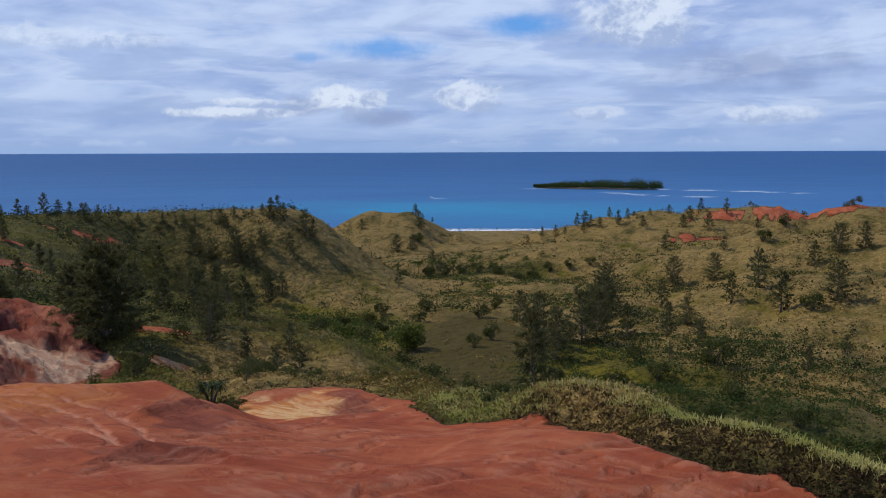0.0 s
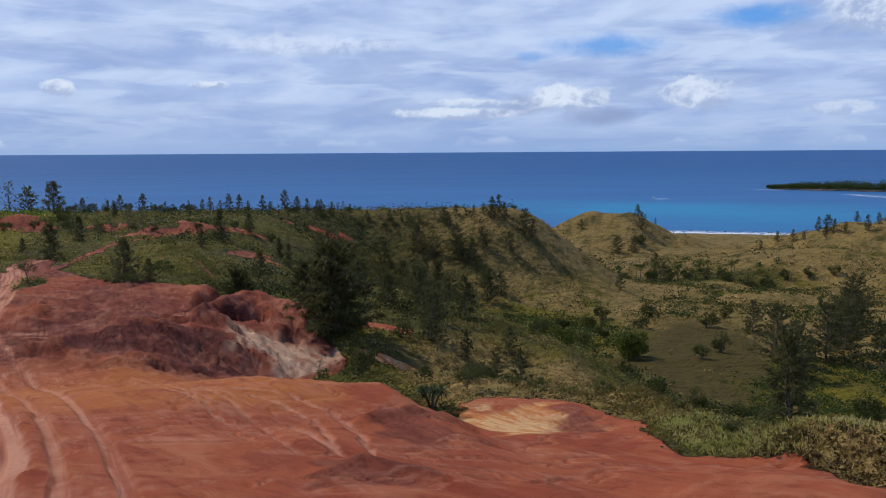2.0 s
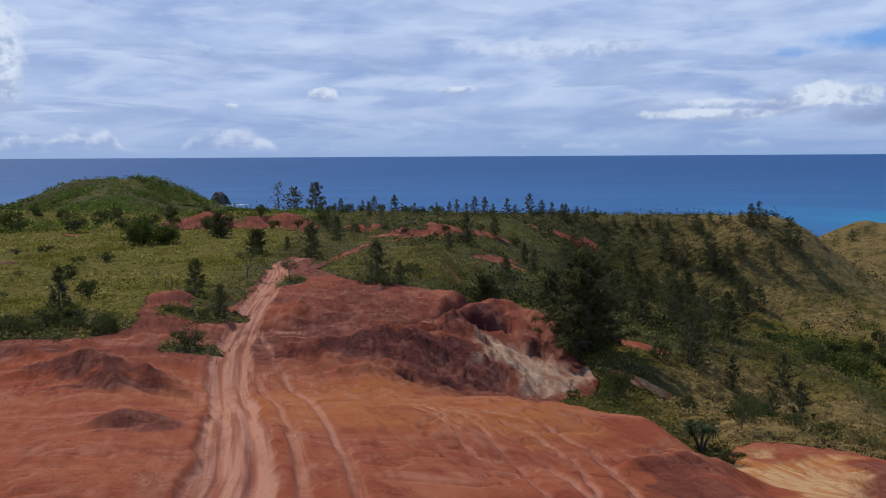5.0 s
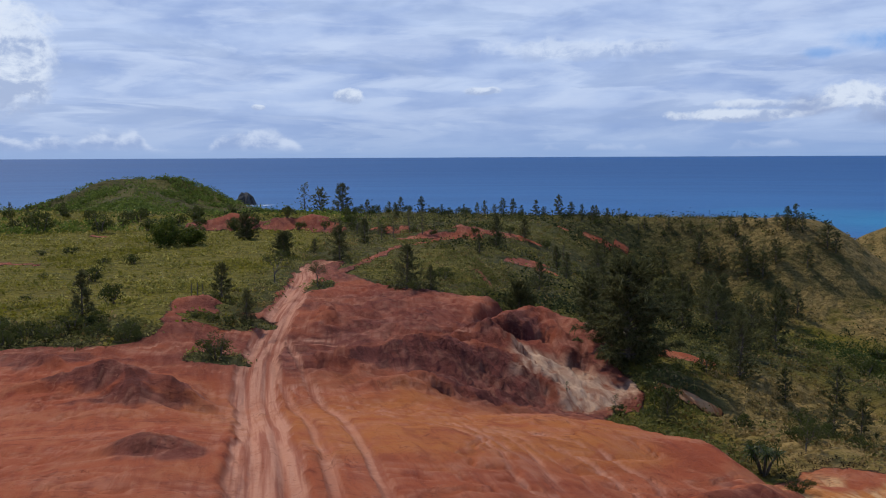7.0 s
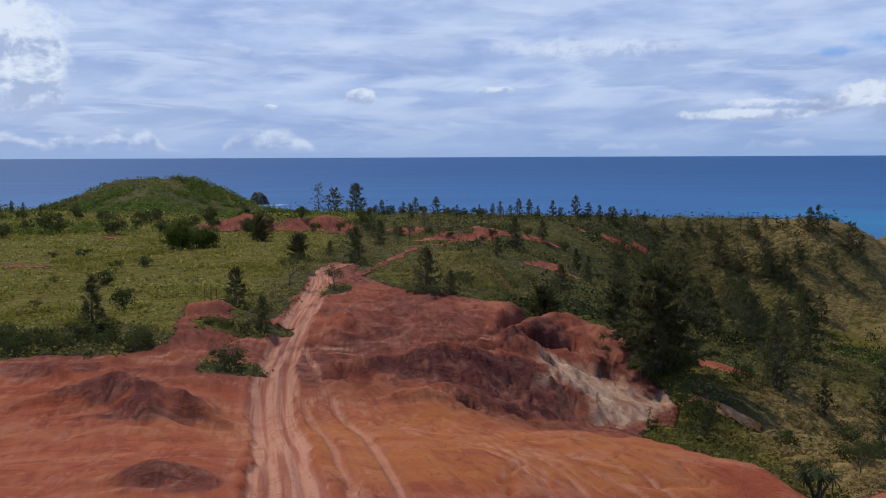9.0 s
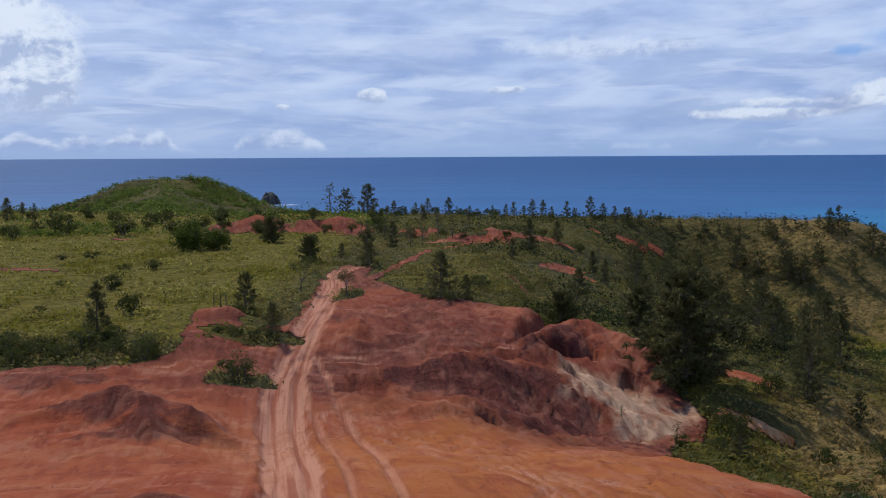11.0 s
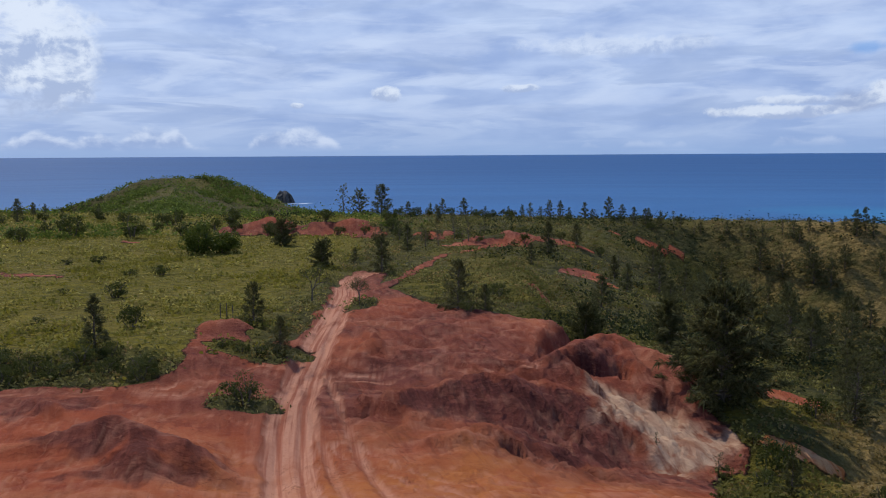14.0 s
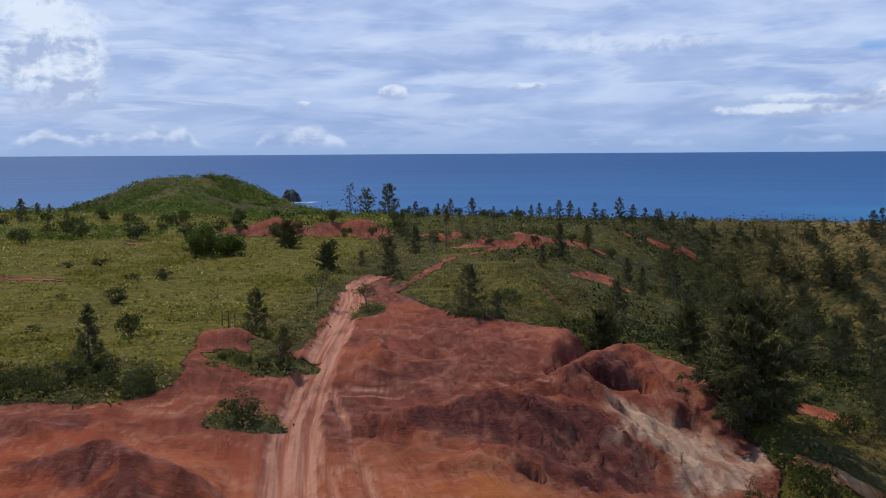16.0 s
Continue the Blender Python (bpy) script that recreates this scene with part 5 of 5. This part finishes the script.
def cover(name, label, count, keep, mat, size, blades, leaf, near=34.0, far=420.0, sector=(-36, 64), grow=0.006, seed=1, upright=False, flat=0.6):
    """Low plants over the ground as one mesh: rounded clumps of small leaves, or upright tufts of blades."""
    r = np.random.default_rng(seed)
    x, y, z, d = scatter(count, keep, near, far, sector, r)
    n = len(x)
    s = np.repeat(size * r.lognormal(0, 0.45, n) * (1 + grow * d), blades)
    ln = np.repeat(leaf * (1 + grow * d), blades) * r.uniform(0.6, 1.4, n * blades)
    o = np.repeat(np.column_stack([x, y, z]), blades, 0)
    m = n * blades
    way = r.normal(0, 1, (m, 3))
    way[:, 2] = np.abs(way[:, 2])
    way /= np.linalg.norm(way, axis=1, keepdims=True)
    if upright:
        o[:, :2] += r.normal(0, 0.45, (m, 2)) * s[:, None]
        o[:, 2] -= 0.04
        way = way * 0.5 + np.array([0, 0, 1.0])
        v, f = strips(o, way, ln, ln * r.uniform(0.06, 0.12, m), r.uniform(0.2, 1.0, m), r.normal(0, 1, (m, 3)))
    else:
        o += way * (s * r.uniform(0.55, 1.0, m))[:, None] * np.array([1, 1, flat])
        out = np.cross(way, r.normal(0, 1, (m, 3))) + 0.45 * way
        v, f = strips(o, out, ln, ln * r.uniform(0.4, 0.7, m), r.uniform(0.0, 0.6, m), way + r.normal(0, 0.3, (m, 3)))
    return tagged(new(name, mesh_from(name, v, f, mat, False)), label, "vegetation", kind="stuff")


MEADOW = patch_material("meadow grass", (0.150, 0.140, 0.020), (0.480, 0.410, 0.120), (0.190, 0.172, 0.024))
UNDER = patch_material("slope ferns and grass", (0.070, 0.070, 0.016), (0.320, 0.285, 0.095), (0.130, 0.125, 0.030))
HAY = patch_material("dry hill grass", (0.175, 0.122, 0.038), (0.440, 0.310, 0.130), (0.150, 0.112, 0.032))
TALL = patch_material("tall bank grass", (0.40, 0.360, 0.090), (0.78, 0.690, 0.300), (0.400, 0.400, 0.100))
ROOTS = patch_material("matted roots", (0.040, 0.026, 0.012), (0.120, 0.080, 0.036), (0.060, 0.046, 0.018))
THICKET = patch_material("valley thicket", (0.030, 0.050, 0.014), (0.092, 0.128, 0.036), (0.062, 0.082, 0.019))
GREEN = patch_material("headland scrub", (0.050, 0.088, 0.014), (0.220, 0.270, 0.055), (0.100, 0.130, 0.022))


def tussocks(x, y, z):
    return meadow(x, y, z) * (0.15 + 0.85 * smooth(-0.05, 0.2, fbm(x / 6, y / 6, 3, 130)))


def ferns(x, y, z):
    return slope(x, y, z) * (1 - 0.9 * smooth(1.1, 0.7, oval(x, y, 29, 68, 14, 26, -12))) * (0.25 + 0.75 * smooth(-0.15, 0.15, fbm(x / 8, y / 8, 4, 132)))


def straw(x, y, z):
    return (1 - 0.85 * gully(x, y)) * np.clip(dry_hill(x, y, z) + (0.35 + 0.9 * smooth(1.1, 0.7, oval(x, y, 29, 68, 14, 26, -12))) * slope(x, y, z), 0, 1) * (0.3 + 0.7 * smooth(-0.15, 0.15, fbm(x / 10, y / 10, 4, 133)))


def scrubland(x, y, z):
    return smooth(0.0, -40, x + 0.1 * y - 20) * smooth(10, 25, z) * (0.15 + 0.85 * smooth(0.0, 0.2, fbm(x / 28, y / 28, 3, 131) + 0.7 * smooth(340, 480, y)))


def heath(x, y, z):
    return smooth(20, 30, z) * (0.06 + 0.94 * smooth(-0.06, 0.06, fbm(x / 22, y / 22, 3, 134)))


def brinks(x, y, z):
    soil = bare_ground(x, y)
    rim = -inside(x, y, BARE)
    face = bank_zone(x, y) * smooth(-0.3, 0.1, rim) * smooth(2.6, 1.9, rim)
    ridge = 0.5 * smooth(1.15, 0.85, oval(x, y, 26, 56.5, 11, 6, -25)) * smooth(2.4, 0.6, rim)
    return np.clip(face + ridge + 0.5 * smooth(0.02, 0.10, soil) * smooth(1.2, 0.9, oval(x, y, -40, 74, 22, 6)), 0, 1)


def bank(x, y, z):
    rim = -inside(x, y, BARE)
    return np.clip(bank_zone(x, y) * smooth(1.4, 2.2, rim) * smooth(7.5, 5.0, rim) + 0.8 * smooth(1.15, 0.85, oval(x, y, 30, 39, 4.5, 7, 0)) * smooth(0.0, 0.6, rim), 0, 1)


cover("meadow_grass", "tufted yellow-green meadow grass on the plateau", 80000, tussocks, MEADOW, 0.46, 7, 0.25, far=330, seed=101, flat=0.45)
cover("slope_undergrowth", "dark green ferns and grass on the eroded slopes", 60000, ferns, UNDER, 0.46, 12, 0.20, near=36, far=330, seed=102)
cover("dry_grass", "dry straw-coloured grass on the hills", 52000, straw, HAY, 0.36, 9, 0.20, near=36, far=460, seed=103)
cover("bank_grass", "tall pale grass along the top of the bank", 30000, bank, TALL, 0.28, 10, 0.40, near=20, far=56, sector=(25, 64), grow=0.0, seed=106, upright=True)
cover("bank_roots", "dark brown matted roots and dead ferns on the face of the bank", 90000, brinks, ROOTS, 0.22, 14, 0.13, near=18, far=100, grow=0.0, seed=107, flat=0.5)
cover("valley_thicket", "dense dark green thicket on the valley floor", 44000, valley_bottom, THICKET, 0.9, 16, 0.30, near=42, far=330, seed=104, grow=0.003)
def brush(x, y, z):
    """Dark low growth that gathers between the trees of the slopes."""
    patch = smooth(0.02, 0.22, fbm(x / 16, y / 16, 4, 135))
    brow = 0.9 * smooth(222, 236, y + 0.25 * np.abs(x - 10)) * smooth(325, 300, y) * smooth(-85, -60, x) * smooth(105, 85, x) * smooth(42, 47, z)
    return brow * smooth(-0.1, 0.2, fbm(x / 9, y / 9, 3, 136)) + patch * (slope(x, y, z) * smooth(85, 110, y) * smooth(-8, 6, x) + 0.55 * dry_hill(x, y, z) * smooth(60, 90, y)) * (1 - marshy(x, y))


BRUSH = patch_material("dark brush", (0.020, 0.030, 0.011), (0.068, 0.080, 0.030), (0.034, 0.044, 0.016))
cover("slope_brush", "dark green brush in patches between the trees", 16000, brush, BRUSH, 0.85, 15, 0.34, near=75, far=360, seed=109, grow=0.003, flat=0.9)
cover("headland_scrub", "bright green scrub covering the headland", 9000, scrubland, GREEN, 1.0, 9, 0.66, near=205, far=900, sector=(-36, -2), grow=0.0012, seed=105)

cover("headland_bushes", "rounded bright green bushes crowding the headland", 9000, heath, GREEN, 2.9, 24, 1.3, near=380, far=760, sector=(-31, -9), grow=0.0, seed=108, flat=0.75)

# ---- island, boat and fence ----


def wooded_island(name, centre, turn, length, width, label):
    r = np.random.default_rng(140)
    root = new(name)
    nu, nv = 90, 26
    u, v = np.meshgrid(np.linspace(-1, 1, nu), np.linspace(-1, 1, nv), indexing="ij")
    rim = np.sqrt(np.clip(1 - u * u, 0, 1)) * (0.75 + 0.5 * fbm(u * 4, v * 0 + 3, 3, 141))
    x, y = u * length / 2, v * rim * width / 2
    z = 4.5 * np.clip(1 - v * v, 0, 1) ** 0.35 * np.clip(1.02 - np.abs(u) ** 5, 0, 1) + 1.2 * fbm(x / 9, y / 9, 3, 142) - 0.8
    i = np.arange(nu * nv).reshape(nu, nv)
    quads = np.stack([i[:-1, :-1], i[1:, :-1], i[1:, 1:], i[:-1, 1:]], -1).reshape(-1, 4)
    part("rock_shore", mesh_from("rock_shore", np.column_stack([x.ravel(), y.ravel(), z.ravel()]), quads, ROCK), root, "dark weathered reef rock")
    n = 900
    cu, cv = r.uniform(-0.95, 0.97, n), r.uniform(-0.85, 0.85, n)
    cr = np.sqrt(1 - cu * cu) * 0.75
    tall = (4.5 + 14.0 * smooth(-0.95, -0.1, cu) * (0.75 + 0.6 * fbm(cu * 6, cv * 2, 3, 143))) * r.uniform(0.75, 1.15, n)
    base = np.column_stack([cu * length / 2, cv * cr * width / 2, 3.0 + 0 * cu])
    k = 22
    way = r.normal(0, 1, (n * k, 3))
    way[:, 2] = np.abs(way[:, 2])
    way /= np.linalg.norm(way, axis=1, keepdims=True)
    o = np.repeat(base, k, 0) + way * np.repeat(np.column_stack([0.5 * tall, 0.5 * tall, tall]), k, 0) * r.uniform(0.5, 1, (n * k, 1))
    vv, ff = strips(o, way + r.normal(0, 0.6, (n * k, 3)), r.uniform(1.2, 2.6, n * k), r.uniform(0.8, 1.6, n * k), r.uniform(0, 0.6, n * k), r.normal(0, 1, (n * k, 3)))
    part("tree_canopy", mesh_from("tree_canopy", vv, ff, THICKET, False), root, "dense dark green woodland")
    root.matrix_world = pose(*centre, 0, 0, turn)
    return tagged(root, label, "island")


def sea_stack(name, place, wide, high, label):
    """A steep rock off the point, with a broken flat top."""
    x, y, quads = polar_sheet(np.linspace(0.05, 1.0, 16), np.arange(0, 360, 9.0))
    r, a = np.hypot(x, y), np.arctan2(y, x)
    rim = 1 + 0.5 * fbm(3 * np.cos(a) + 7, 3 * np.sin(a), 3, 140)
    z = high * (1 - smooth(0.50, 0.98, r)) * (1 + 0.5 * fbm(x * 2.2, y * 2.2, 4, 141)) - 1.0
    v = np.stack([x * rim * wide, y * rim * wide, z + 0.8 * fbm(x * 9, y * 9, 3, 142)], 1)
    ob = tagged(new(name, mesh_from(name, v, quads, ROCK, False)), label, "rock")
    ob.matrix_world = pose(*place)
    return ob


def motor_boat(name, place, turn, label):
    root = new(name)
    bm = bmesh.new()
    rings = []
    for x, w, keel in ((-3.6, 1.15, -0.2), (-1.5, 1.3, -0.35), (1.0, 1.2, -0.35), (2.8, 0.7, -0.2), (4.0, 0.05, 0.5)):
        rings.append([bm.verts.new(p) for p in ((x, -w, 0.9), (x, -w * 0.8, 0.1), (x, 0, keel), (x, w * 0.8, 0.1), (x, w, 0.9))])
    for a, b in zip(rings[:-1], rings[1:]):
        for i in range(4):
            bm.faces.new((a[i], b[i], b[i + 1], a[i + 1]))
        bm.faces.new((a[4], b[4], b[0], a[0]))
    bm.faces.new(rings[0])
    me = bpy.data.meshes.new("hull")
    bm.to_mesh(me)
    bm.free()
    me.materials.append(PAINT)
    part("hull", me, root)
    bm = bmesh.new()
    bmesh.ops.create_cube(bm, size=1.0, matrix=pose(0.2, 0, 1.55) @ Matrix.Diagonal((2.2, 1.6, 1.3, 1)))
    for v in bm.verts:
        if v.co.z > 1.6:
            v.co.x = 0.1 + (v.co.x - 0.1) * 0.7
            v.co.y *= 0.85
    bmesh.ops.bevel(bm, geom=bm.edges[:], offset=0.1, segments=2, affect="EDGES")
    me = bpy.data.meshes.new("cabin")
    bm.to_mesh(me)
    bm.free()
    me.materials.append(PAINT)
    part("cabin", me, root)
    root.matrix_world = pose(*place, 0, 0, turn)
    return tagged(root, label, "boat")


def fence_post(x, y, high, lean):
    verts, faces = [], []
    tube(verts, faces, [(0, 0, -0.3), (0, 0, high * 0.6), (0, 0, high)], (0.055, 0.05, 0.045), 7)
    ob = new("fence_post", mesh_from("fence_post", verts, faces, BARK))
    ob.matrix_world = pose(x, y, float(ground_height(x, y)), lean, lean * 0.5, 0)
    return tagged(ob, "weathered grey wooden fence post in the grass", "post", "fence posts")


ROCK = plain("dark reef rock", (0.035, 0.032, 0.028), (0.11, 0.10, 0.085), 0.4, 0.9, 0.7, 0.5)
PAINT = plain("white boat paint", (0.74, 0.75, 0.76), (0.82, 0.82, 0.82), 2.0, 0.35, 0.05, 0.01)
wooded_island("wooded_island", (1112, 1166, 0.1), -56.5, 250, 62, "low wooded island ringed by dark reef rock")
motor_boat("motor_boat", (700, 1096, 0.0), 94, "small white motor boat trailing a wake")
for px, py, ph, pl in ((-25.3, 97.0, 1.7, 2), (-24.6, 96.6, 1.5, -3), (-26.4, 98.6, 1.4, 4), (-23.4, 98.8, 1.5, -2)):
    fence_post(px, py, ph, pl)
sea_stack("sea_stack", (-291, 1294, 0), 17.5, 15.5, "dark craggy rock stack in the surf off the headland")
